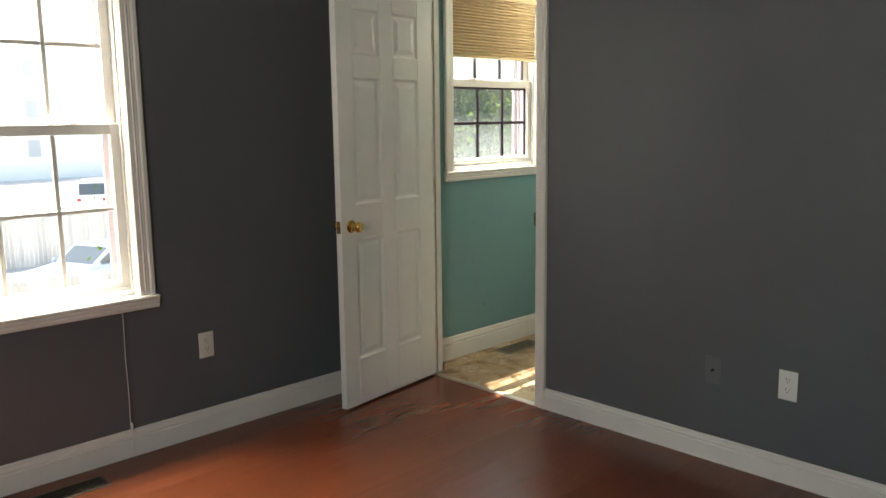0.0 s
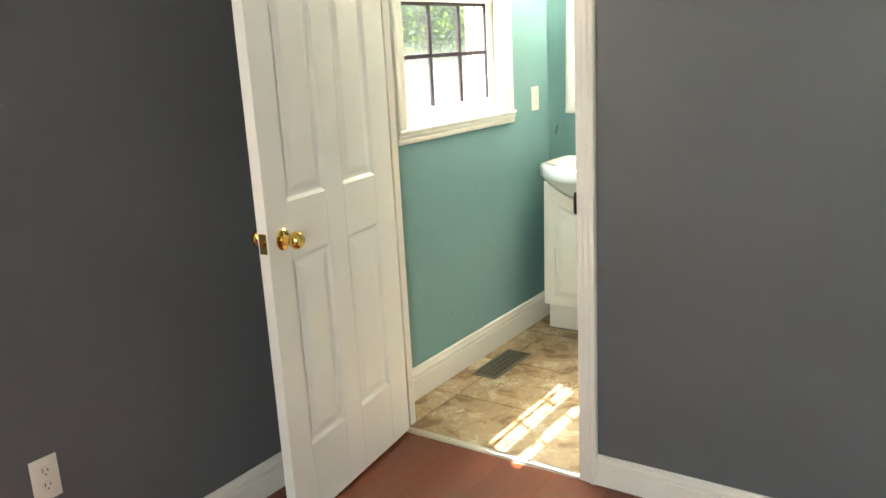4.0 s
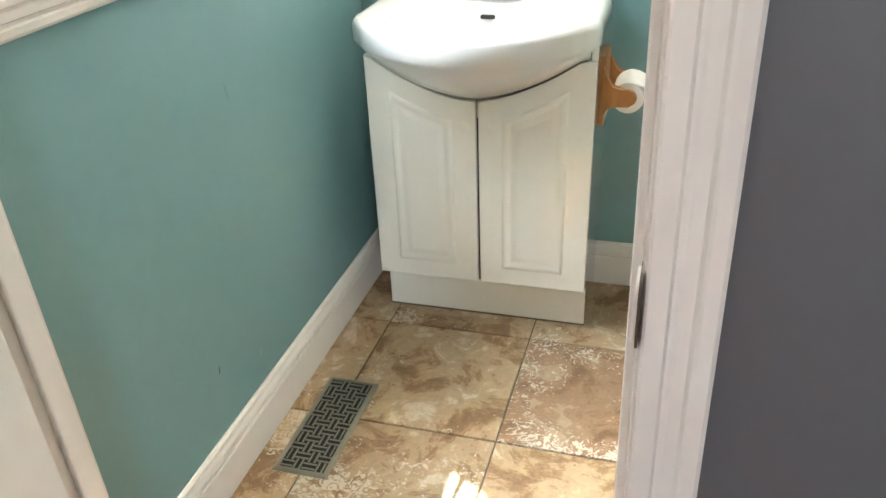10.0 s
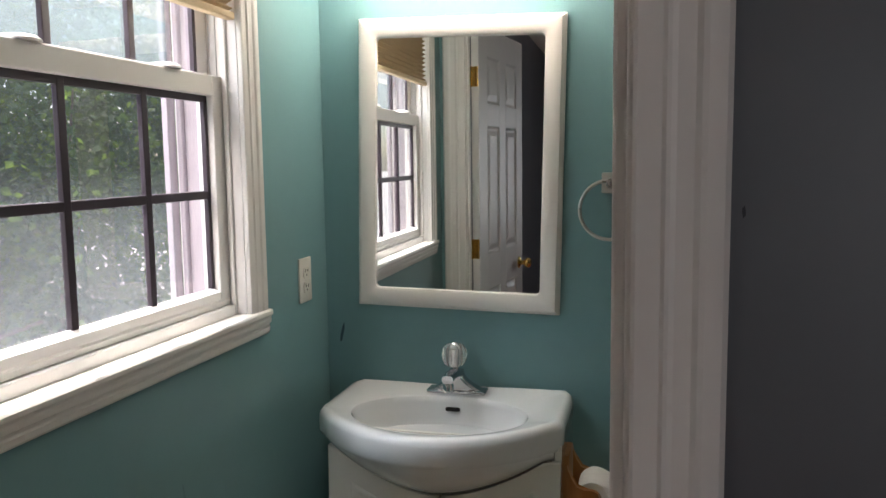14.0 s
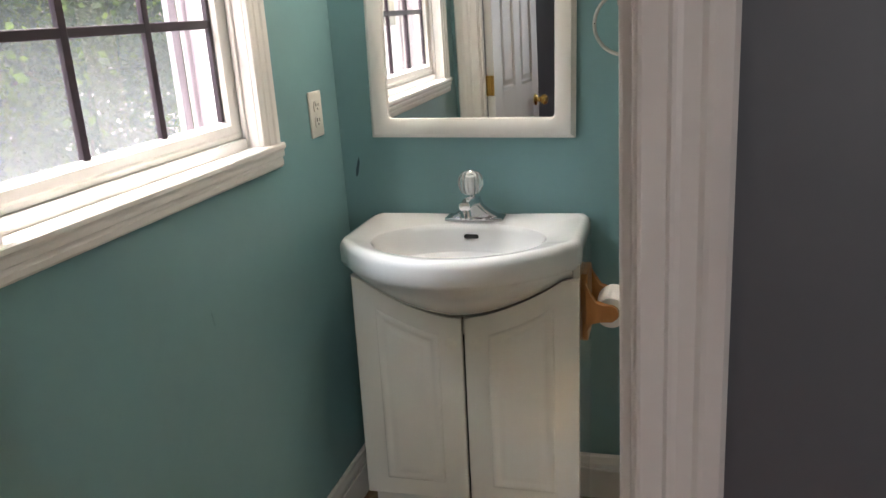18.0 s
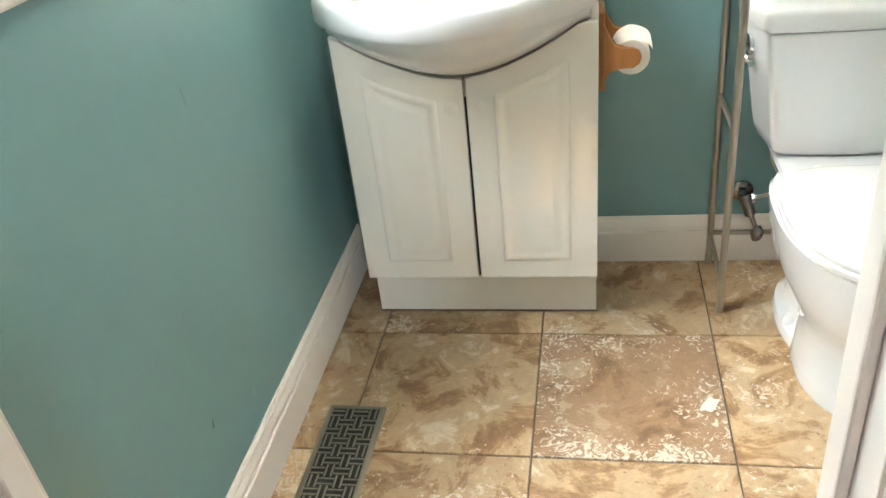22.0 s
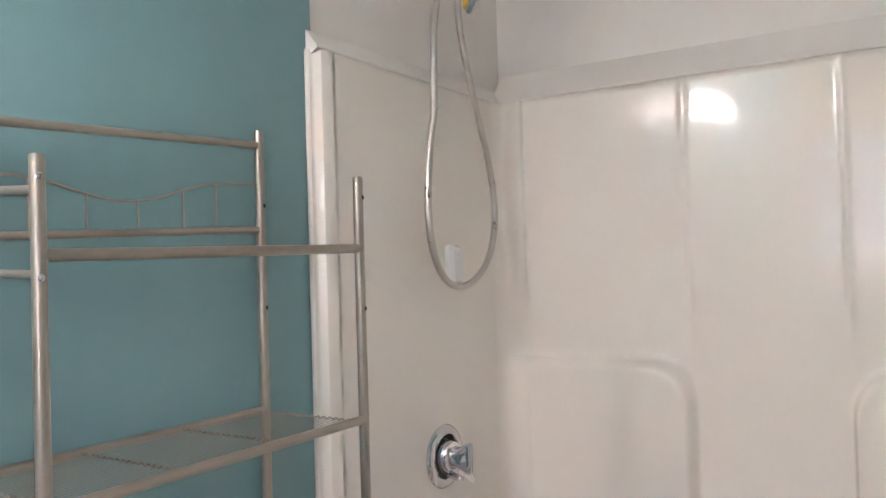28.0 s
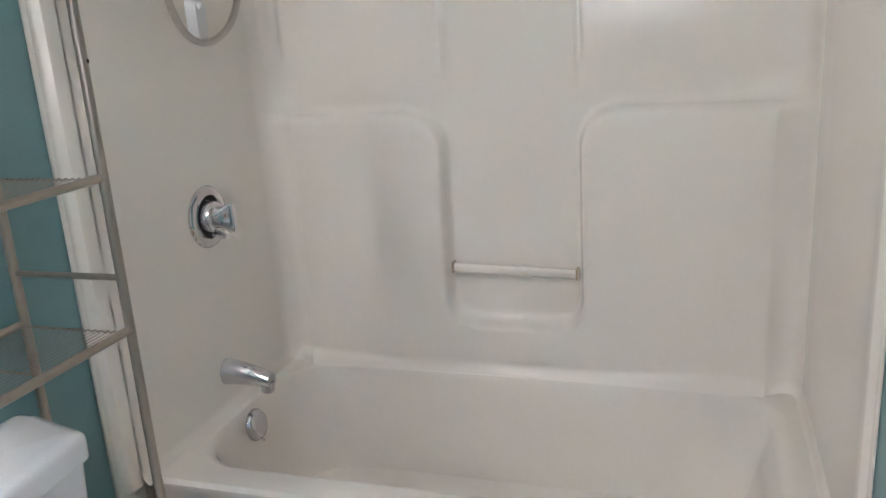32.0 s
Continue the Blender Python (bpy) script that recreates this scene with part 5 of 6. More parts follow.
wide = len(plan)
for r in range(len(levels)):
    for c in range(wide - 1):
        i0 = r * wide + c
        faces.append((i0, i0 + 1, i0 + wide + 1, i0 + wide))
me = bpy.data.meshes.new("surround_sheet")
me.from_pydata(verts, [], faces)
for f in me.polygons:
    f.use_smooth = True
me.materials.append(M_TUB)
sheet = new("surround_sheet", me)
sheet.parent = tub
sheet.matrix_parent_inverse = Matrix.Translation(-tub.location)
# towel bar across the notch
bar_ = part("shelf_bar", loft([[(XW - 0.022 + u, y, z + v) for u, v in rounded(-0.013, -0.012, 0.013, 0.012, 0.009, 5)] for y, z in ((NY0 + 0.004, 0.700), (NY1 - 0.004, 0.690))]), M_TUB, tub)
M_CAULK = paint("stained_caulk", (0.36, 0.29, 0.21), 0.6, vary=0.4, scale=40)
for y, z in ((NY0 - 0.001, 0.700), (NY1 + 0.001, 0.691)):
    part("bar_end", box(XW - 0.037, y - 0.004, z - 0.014, XW - 0.008, y + 0.004, z + 0.016, 0.003), M_CAULK, bar_, "stained caulk at the bar's end")

mixer = thing("shower_valve", (2.095, UE0, 0.916), "chrome round shower mixer with a lever handle", "valve")
VXC, VZC = 2.092, 0.917
part("escutcheon", lathe([(0.075, 0), (0.076, 0.004), (0.072, 0.010), (0.062, 0.014), (0.054, 0.013), (0.051, 0.009), (0.050, 0.003), (0.030, 0.003), (0, 0.003)], (VXC, UE0 - 0.0005, VZC), (0, -1, 0), 44), M_CHROME, mixer)
# black ring paints in the shade of the recess round the sleeve
part("shadow_ring", lathe([(0.0500, 0), (0.0500, 0.0025), (0.041, 0.0025), (0.041, 0)], (VXC, UE0 - 0.0030, VZC), (0, -1, 0), 40), M_DARK, mixer, "black ring painted as the shade round the valve sleeve")
part("sleeve", lathe([(0.040, 0), (0.039, 0.018), (0.036, 0.026), (0.028, 0.030), (0.0, 0.031)], (VXC, UE0 - 0.003, VZC), (0, -1, 0), 36), M_CHROME, mixer)
part("knob", loft([[(VXC + u, UE0 - 0.033 - y, VZC + v) for u, v in rounded(-w, -h, w, h, min(w, h) * 0.75, 5)] for w, h, y in ((0.026, 0.026, 0), (0.024, 0.024, 0.010), (0.018, 0.028, 0.020), (0.012, 0.036, 0.034), (0.010, 0.038, 0.042), (0.006, 0.034, 0.046))]), M_CHROME, mixer)
part("lever", loft([[(VXC + 0.018 * t + u, UE0 - 0.050 - 0.016 * t + y * 0.4, VZC - 0.020 - 0.030 * t + y) for u, y in rounded(-0.009, -0.006, 0.009, 0.006, 0.004)] for t in (0, 0.4, 0.8, 1.1)]), M_CHROME, mixer)
part("volume_lever", loft([[(VXC + 0.004 + u, UE0 - 0.016 - 0.030 * t, VZC - 0.044 - 0.006 * t + y) for u, y in rounded(-0.014 + 0.004 * t, -0.005, 0.014 - 0.004 * t, 0.005, 0.004)] for t in (0, 0.5, 0.9, 1.1)]), M_CHROME, mixer)

spout = thing("tub_spout", (2.085, UE0, 0.505), "chrome tub spout above the overflow", "faucet")
rings = []
for k in range(9):
    t = k / 8
    y = UE0 - 0.0005 - 0.125 * t
    r = 0.035 - 0.014 * t
    z = 0.514 - 0.018 * t * t
    rings.append([(2.085 + r * 0.95 * math.cos(a * math.pi / 10), y, z + r * math.sin(a * math.pi / 10)) for a in range(20)])
part("body", loft(rings), M_CHROME, spout)
part("outlet", cyl((2.085, UE0 - 0.112, 0.466), (2.085, UE0 - 0.112, 0.496), 0.017, 0.018, bevel=0.003), M_CHROME, spout)
over = thing("overflow_plate", (2.1, UE0 - 0.07, 0.36), "chrome round tub overflow plate with trip lever", "overflow")
axis = Vector((0, -1, 0.16))
part("plate", lathe([(0.042, 0), (0.042, 0.005), (0.036, 0.014), (0.022, 0.019), (0, 0.020)], (2.087, UE0 - 0.058, 0.366), axis, 32), M_CHROME, over)
part("trip_lever", cyl((2.087, UE0 - 0.070, 0.342), (2.087, UE0 - 0.080, 0.322), 0.004, n=10), M_CHROME, over)

shower = thing("hand_shower", (2.16, UE0, 1.99), "metal-hosed hand shower hung on a wall bracket", "shower")
pts = []
for x, z in ((2.138, 2.02), (2.118, 1.94), (2.112, 1.85), (2.108, 1.75), (2.087, 1.66), (2.075, 1.58), (2.072, 1.50), (2.084, 1.43), (2.112, 1.375), (2.155, 1.342), (2.21, 1.332), (2.27, 1.345), (2.325, 1.378), (2.365, 1.43), (2.385, 1.50), (2.378, 1.58), (2.350, 1.67), (2.315, 1.75), (2.28, 1.83), (2.25, 1.91), (2.232, 1.98), (2.228, 2.03)):
    pts.append(Vector((2.143 + (x - 2.225), UE0 - 0.045, z - 0.010)))
fine = []
for i in range(len(pts) - 1):
    p0, p1, p2, p3 = pts[max(0, i - 1)], pts[i], pts[i + 1], pts[min(len(pts) - 1, i + 2)]
    for k in range(5):
        t = k / 5
        fine.append(0.5 * ((2 * p1) + (p2 - p0) * t + (2 * p0 - 5 * p1 + 4 * p2 - p3) * t * t + (3 * p1 - p0 - 3 * p2 + p3) * t ** 3))
fine.append(pts[-1])
part("hose", tube(fine, 0.0085, 10), M_NICKEL, shower, "flexible brushed metal hose")
part("shower_arm", tube([(2.145, UE0 - 0.0005, 2.08), (2.145, UE0 - 0.04, 2.085), (2.145, UE0 - 0.085, 2.07), (2.145, UE0 - 0.115, 2.045)], 0.0095, 12), M_CHROME, shower)
part("wall_flange", lathe([(0.03, 0), (0.028, 0.006), (0.012, 0.014)], (2.145, UE0 - 0.0005, 2.08), (0, -1, 0)), M_CHROME, shower)
part("bracket", cyl((2.145, UE0 - 0.10, 2.05), (2.178, UE0 - 0.13, 2.03), 0.018, bevel=0.004), M_CHROME, shower)
part("handle", cyl((2.19, UE0 - 0.05, 2.0), (2.172, UE0 - 0.17, 2.16), 0.013, 0.015, bevel=0.003), M_CHROME, shower)
part("head", lathe([(0.015, 0), (0.042, 0.018), (0.045, 0.03), (0.040, 0.034), (0, 0.034)], (2.172, UE0 - 0.165, 2.17), (0, -1, -0.5)), M_CHROME, shower)
part("washer", cyl((2.194, UE0 - 0.045, 2.015), (2.194, UE0 - 0.045, 2.035), 0.012), paint("yellow_plastic", (0.75, 0.55, 0.05), 0.4), shower, "yellow plastic washer")
dish = thing("soap_hook", (2.175, UE0, 1.36), "white plastic hook stuck to the shower wall", "hook")
part("back", loft([[(2.152 + u, y, 1.374 + v) for u, v in rounded(-w, -h, w, h, 0.012)] for w, h, y in ((0.027, 0.050, UE0 - 0.0005), (0.027, 0.050, UE0 - 0.010), (0.020, 0.040, UE0 - 0.024))]), M_SEAT, dish)
part("peg", cyl((2.148, UE0 - 0.012, 1.396), (2.144, UE0 - 0.030, 1.412), 0.008, 0.006, bevel=0.002), M_SEAT, dish)
# ---- bedroom things ----
HINGE = Vector((0.158, DOOR_Y0 - 0.006, 0))
FREE = Vector((0.257, -2.214, 0))
along = (FREE - HINGE).normalized()
DW, DT, DH = (FREE - HINGE).length, 0.035, 2.03
D = Matrix((along.to_4d(), Vector((-along.y, along.x, 0, 0)), (0, 0, 1, 0), (0, 0, 0, 1))).transposed()
D.col[3] = (HINGE.x, HINGE.y, 0.012, 1)
# local: x from hinge to latch edge, y through the thickness (the face seen from the room at y = 0), z up
door = thing("door_1", tuple(HINGE), "white six-panel interior door standing open, brass knobs", "door", "", "structure")
side = 1 if (D @ Vector((0, 1, 0)) - D @ Vector((0, 0, 0))).x > 0 else -1
def dpart(name, bm, mat, parent, label="", smooth=False):
    return part(name, moved(bm, D), mat, parent, label, smooth)
stile, mull = 0.112, 0.10
pw = (DW - 2 * stile - mull) / 2
cols = ((stile + 0.008, stile + 0.008 + pw), (stile + 0.008 + pw + mull, DW - stile + 0.008))
rows_ = ((0.232, 0.826), (0.993, 1.586), (1.690, 1.900))
F0, F1 = 0.0, -side * DT
def ys(d):                       # depth d below the room face
    return -side * d
bm = bmesh.new()
def slab(x0, z0, x1, z1):
    box(x0, min(ys(0), ys(DT)), z0, x1, max(ys(0), ys(DT)), z1, 0.0012, bm, 1)
slab(0, 0, stile + 0.008, DH)
slab(DW - stile + 0.008, 0, DW, DH)
slab(stile + 0.008 + pw, 0, stile + 0.008 + pw + mull, DH)
for (a, b) in cols:
    zs = [0.0] + [v for r in rows_ for v in r] + [DH]
    for k in range(0, len(zs), 2):
        slab(a, zs[k], b, zs[k + 1])
leaf = dpart("leaf", bm, M_DOOR, door)
for a, b in cols:
    for z0, z1 in rows_:
        rings = []
        for i, d in ((0.0, 0.0), (0.004, 0.003), (0.010, 0.008), (0.016, 0.0085), (0.022, 0.008), (0.042, 0.0025), (0.047, 0.0022)):
            rings.append([(u, ys(d), v) for u, v in ((a + i, z0 + i), (b - i, z0 + i), (b - i, z1 - i), (a + i, z1 - i))])
        panel = loft(rings, cap=False)
        panel.verts.ensure_lookup_table()
        panel.faces.new(panel.verts[-4:])
        back = []
        for i, d in ((0.047, DT - 0.0022), (0.042, DT - 0.0025), (0.022, DT - 0.008), (0.010, DT - 0.008), (0.0, DT)):
            back.append([(u, ys(d), v) for u, v in ((a + i, z0 + i), (b - i, z0 + i), (b - i, z1 - i), (a + i, z1 - i))])
        bk = loft(back, cap=False)
        bk.verts.ensure_lookup_table()
        bk.faces.new(bk.verts[:4])
        add(panel, bk)
        dpart("panel", panel, M_DOOR, leaf)
KX, KZ = DW - 0.066, 0.892
for s, d0 in ((1, 0.0), (-1, DT)):
    prof = [(0.031, 0.0), (0.031, 0.003), (0.026, 0.008), (0.014, 0.011), (0.0115, 0.020), (0.013, 0.030), (0.022, 0.036), (0.0265, 0.046), (0.0255, 0.056), (0.018, 0.064), (0.0, 0.066)]
    kn = dpart("door_knob", lathe(prof, (KX, ys(d0), KZ), (0, s * side, 0), 32), M_BRASS, door, "polished brass door knob", True)
dpart("latch_plate", box(DW - 0.0005, min(ys(0.005), ys(0.030)), KZ - 0.029, DW + 0.0015, max(ys(0.005), ys(0.030)), KZ + 0.029, 0.0008), M_BRASS, door, "brass latch plate")
dpart("latch_bolt", box(DW, min(ys(0.012), ys(0.024)), KZ - 0.008, DW + 0.010, max(ys(0.012), ys(0.024)), KZ + 0.008, 0.003), M_BRASS, door)
for z in (0.22, 1.03, 1.80):
    hg = dpart("hinge", box(-0.004, min(ys(0.002), ys(DT - 0.002)), z - 0.044, -0.001, max(ys(0.002), ys(DT - 0.002)), z + 0.044, 0.0008), M_BRASS, door, "brass butt hinge")
    part("jamb_leaf", box(OPEN_X0 - 0.001, DOOR_Y0 - 0.010, z + 0.012 - 0.044, OPEN_X0 + 0.032, DOOR_Y0 - 0.007, z + 0.012 + 0.044, 0.0006), M_BRASS, hg)
    for dz in (-0.03, 0.0, 0.03):
        part("screw", lathe([(0, 0.0012), (0.003, 0.001), (0.004, 0)], (OPEN_X0 + 0.026, DOOR_Y0 - 0.007, z + 0.012 + dz), (0, 1, 0), 10), M_BRASS, hg)
    dpart("pin", cyl((-0.006, ys(DT + 0.004), z - 0.046), (-0.006, ys(DT + 0.004), z + 0.046), 0.006, n=12), M_BRASS, hg, "", True)

outlet((0.0, -2.80, 0.413), "x+", "ivory duplex outlet low on the dark grey wall")
outlet((2.080, DOOR_Y0, 0.388), "y-", "white duplex outlet low on the grey doorway wall", paint("white_plate", (0.8, 0.8, 0.78), 0.3))
jack = thing("cable_plate", (1.778, DOOR_Y0, 0.385), "grey-painted cable wall plate with one jack", "wall plate")
part("cover_plate", box(1.778 - 0.035, DOOR_Y0 - 0.006, 0.328, 1.778 + 0.035, DOOR_Y0, 0.442, 0.003), M_GREYPLATE, jack)
part("jack", cyl((1.778, DOOR_Y0 - 0.016, 0.385), (1.778, DOOR_Y0 - 0.005, 0.385), 0.005), M_DARK, jack)
for z in (0.343, 0.427):
    part("screw", lathe([(0, 0.001), (0.0025, 0.0008), (0.003, 0)], (1.778, DOOR_Y0 - 0.006, z), (0, -1, 0), 10), M_GREYPLATE, jack)

cord = thing("blind_cord", (0.012, -3.17, 0.05), "thin white pull cord hanging below the window sill", "cord")
cp = [(0.016, -3.172 + 0.001 * math.sin(k * 0.9), 0.64 - 0.49 * k / 12) for k in range(13)]
part("string", tube(cp, 0.0016, 6), M_TRIM, cord)
part("tassel", lathe([(0.002, 0), (0.005, 0.01), (0.007, 0.03), (0.004, 0.038), (0.0, 0.04)], (0.021, -3.170, 0.115), (0, 0, 1), 10), M_TRIM, cord)
part("string_end", tube([(0.021, -3.170, 0.117), (0.024, -3.168, 0.06), (0.026, -3.172, 0.03)], 0.0016, 6), M_TRIM, cord)
register("floor_vent", 0.105, -3.64, 0.215, -3.345, M_BROWN_METAL, "dark brown floor vent in the laminate under the window", True)
# ---- outdoors ----
M_SOIL = paint("pale_gravel", (0.60, 0.58, 0.54), 0.95, vary=0.3, scale=0.8, bump=0.5, bump_scale=5)
M_FENCE = wood("weathered_fence", (0.48, 0.47, 0.46), (0.66, 0.64, 0.62), 0.85, axis=(10, 10, 1), per_object=0.15)
M_SIDING = paint("white_siding", (0.86, 0.86, 0.85), 0.6, vary=0.03)
M_CARPAINT = paint("silver_blue_paint", (0.40, 0.46, 0.55), 0.3, 0.3, vary=0.02, coat=0.6)
M_WHITECAR = paint("white_car_paint", (0.8, 0.8, 0.8), 0.3, vary=0.02, coat=0.6)
M_CARGLASS = paint("dark_car_glass", (0.10, 0.12, 0.14), 0.08, vary=0.05)
M_PALEGLASS = paint("sunlit_window_glass", (0.45, 0.48, 0.52), 0.15, vary=0.05)
M_TAIL = paint("red_tail_light", (0.45, 0.02, 0.02), 0.2, vary=0.05)
M_TYRE = paint("black_rubber", (0.02, 0.02, 0.02), 0.8)
M_BARK = paint("bark", (0.10, 0.075, 0.05), 0.9, vary=0.35, scale=12, bump=0.8, bump_scale=30)
M_LEAF = paint("green_leaf", (0.022, 0.058, 0.011), 0.8, vary=0.45, scale=1.5)
_lt = M_LEAF.node_tree
_lb = _lt.nodes["Principled BSDF"]
_tr = _lt.nodes.new("ShaderNodeBsdfTranslucent")
_tr.inputs["Color"].default_value = (0.15, 0.25, 0.03, 1)
_mx = _lt.nodes.new("ShaderNodeMixShader")
# sunlit sprays are painted in: noise patches let far more light through
_co = _lt.nodes.new("ShaderNodeTexCoord")
_ns = _lt.nodes.new("ShaderNodeTexNoise")
_ns.inputs["Scale"].default_value, _ns.inputs["Detail"].default_value = 1.6, 3
_sunlit = _lt.nodes.new("ShaderNodeMapRange")
_sunlit.inputs["From Min"].default_value, _sunlit.inputs["From Max"].default_value = 0.50, 0.62
_sunlit.inputs["To Min"].default_value, _sunlit.inputs["To Max"].default_value = 0.06, 0.75
_lt.links.new(_co.outputs["Object"], _ns.inputs["Vector"])
_lt.links.new(_ns.outputs["Fac"], _sunlit.inputs["Value"])
_lt.links.new(_sunlit.outputs["Result"], _mx.inputs["Fac"])
_lt.links.new(_lb.outputs[0], _mx.inputs[1])
_lt.links.new(_tr.outputs[0], _mx.inputs[2])
_lt.links.new(_mx.outputs[0], _lt.nodes["Material Output"].inputs["Surface"])
G = -3.6
setting("ground", box(-400, -400, G - 0.2, 400, 400, G), M_SOIL, "pale gravel yard and lot below the house")
setting("foundation", add(box(OUT + 0.001, BED_Y - 0.15, G, BED_X + 0.12, DOOR_Y1, -0.152), box(OUT + 0.001, DOOR_Y1 + 0.001, G, BATH_X + 0.12, 0.15, -0.152)), M_SIDING, "pale storey below the bedroom and bathroom")
setting("house_wall", box(OUT - 0.02, BED_Y - 0.3, G, OUT, 0.3, 0.0), M_SIDING, "foundation wall under the bedroom and bathroom")


def fence(x, y0, y1, top, label):
    ob = thing("fence", (x, (y0 + y1) / 2, G), label, "fence", "fences round the lot")
    n = int((y1 - y0) / 0.155)
    first = None
    for k in range(n):
        y = y0 + 0.155 * k
        h = top + 0.02 * math.sin(k * 7.3)
        b = part("board", prism([(y, G), (y + 0.145, G), (y + 0.145, h - 0.04), (y + 0.11, h), (y + 0.035, h), (y, h - 0.04)], "x", x - 0.01, x + 0.01), M_FENCE, ob, smooth=False)
    for z in (G + 0.35, top - 0.35):
        part("rail", box(x - 0.05, y0, z, x - 0.0101, y1, z + 0.09), M_FENCE, ob, smooth=False)
    return ob


fence(-15.0, -8.5, 5.2, -1.9, "grey weathered picket fence along the yard")
fence(-27.0, -8.0, 16.0, -1.57, "grey plank fence beyond the parked cars")


def car(base, turn, length, height, mat, label, suv):
    ob = thing("car", base, label, "car", "parked cars")
    m = Matrix.Translation(base) @ Matrix.Rotation(radians(turn), 4, "Z")
    L, Wd = length / 2, 0.88
    low = [(-L, 0.35), (-L + 0.05, 0.28), (L - 0.1, 0.28), (L, 0.4), (L, 0.66), (L - 0.2, 0.80), (L * 0.42, 0.92), (-L * 0.72 if not suv else -L + 0.03, 0.95), (-L, 0.85)]
    part("body", moved(prism(low, "y", -Wd, Wd, 0.05), m), mat, ob)
    if suv:
        cab = [(L * 0.45, 0.90), (L * 0.18, height), (-L + 0.25, height), (-L + 0.06, 0.93)]
    else:
        cab = [(L * 0.45, 0.88), (L * 0.08, height), (-L * 0.38, height - 0.02), (-L * 0.82, 0.92)]
    part("cabin", moved(prism(cab, "y", -Wd + 0.1, Wd - 0.1, 0.05), m), mat, ob)
    zc = sum(p[1] for p in cab) / 4
    xc = sum(p[0] for p in cab) / 4
    g = [(xc + (x - xc) * 0.86, zc + (z - zc) * 0.78) for x, z in cab]
    for s in (-1, 1):
        part("side_window", moved(prism(g, "y", s * (Wd - 0.1) - 0.004, s * (Wd - 0.1) + 0.004), m), M_CARGLASS, ob, smooth=False)
    for (xa, za), (xb, zb_), nm in ((cab[0], cab[1], "windscreen"), (cab[2], cab[3], "rear_window")):
        d = Vector((xb - xa, zb_ - za)).normalized()
        nrm = Vector((d.y, -d.x))
        a0, b0 = Vector((xa, za)).lerp(Vector((xb, zb_)), 0.16), Vector((xa, za)).lerp(Vector((xb, zb_)), 0.90)
        off = nrm * 0.006
        quad = [tuple(a0 + off), tuple(b0 + off), tuple(b0 - off), tuple(a0 - off)]
        part(nm, moved(prism(quad, "y", -Wd + 0.2, Wd - 0.2), m), M_CARGLASS, ob, smooth=False)
    for s in (-1, 1):
        part("side_mirror", moved(box(L * 0.36, s * (Wd + 0.02) - 0.07, 0.93, L * 0.42, s * (Wd + 0.02) + 0.07, 1.05, 0.02), m), mat, ob)
        part("door_trim", moved(box(-L * 0.55, s * Wd - 0.012, 0.60, L * 0.42, s * Wd + 0.012, 0.64, 0.004), m), M_TYRE, ob, smooth=False)
        part("door_pillar", moved(box(-0.06, s * (Wd - 0.1) - 0.008, 0.92, 0.03, s * (Wd - 0.1) + 0.008, height - 0.08, 0.003), m), mat, ob, smooth=False)
    part("front_bumper", moved(box(L - 0.12, -Wd + 0.03, 0.30, L + 0.03, Wd - 0.03, 0.50, 0.03), m), mat, ob)
    part("rear_bumper", moved(box(-L - 0.03, -Wd + 0.03, 0.30, -L + 0.12, Wd - 0.03, 0.52, 0.03), m), mat, ob)
    for s in (-1, 1):
        part("tail_light", moved(box(-L - 0.012, s * (Wd - 0.2) - 0.12, 0.66, -L + 0.06, s * (Wd - 0.2) + 0.12, 0.82, 0.015), m), M_TAIL, ob)
    for x in (-L * 0.62, L * 0.62):
        for s in (-1, 1):
            w = part("wheel", moved(cyl((x, s * (Wd - 0.18), 0.33), (x, s * (Wd + 0.01), 0.33), 0.33, n=24, bevel=0.03), m), M_TYRE, ob)
            part("rim", moved(cyl((x, s * (Wd + 0.012), 0.33), (x, s * (Wd + 0.018), 0.33), 0.2, n=16), m), M_NICKEL, w)
    part("headlight", moved(box(L - 0.16, -Wd + 0.08, 0.62, L + 0.004, -Wd + 0.38, 0.74, 0.02), m), M_SEAT, ob)
    part("headlight", moved(box(L - 0.16, Wd - 0.38, 0.62, L + 0.004, Wd - 0.08, 0.74, 0.02), m), M_SEAT, ob)
    return ob


car((-21.2, 4.9, G), -70, 4.4, 1.42, M_CARPAINT, "silver-blue sedan parked behind the fence", False)
car((-45.0, 14.3, G), 150, 4.6, 1.78, M_WHITECAR, "white sport utility vehicle parked across the lot", True)
b = thing("building", (-75, 6, G), "pale two-storey building across the lot", "building")
part("wall", box(-88, -25, G, -75, 40, 9.5), M_SIDING, b, smooth=False)
part("roof", prism([(-88.5, 9.5), (-74.5, 9.5), (-81, 13.0)], "y", -25.5, 40.5), M_FENCE, b, smooth=False)
for yy in range(-22, 38, 7):
    for zz in (-1.6, 1.9, 5.4):
        w = part("window", box(-75.02, yy, zz, -74.96, yy + 1.2, zz + 1.7), M_VINYL, b, smooth=False)
        part("pane", box(-74.955, yy + 0.08, zz + 0.08, -74.95, yy + 1.12, zz + 1.62), M_PALEGLASS, w, smooth=False)


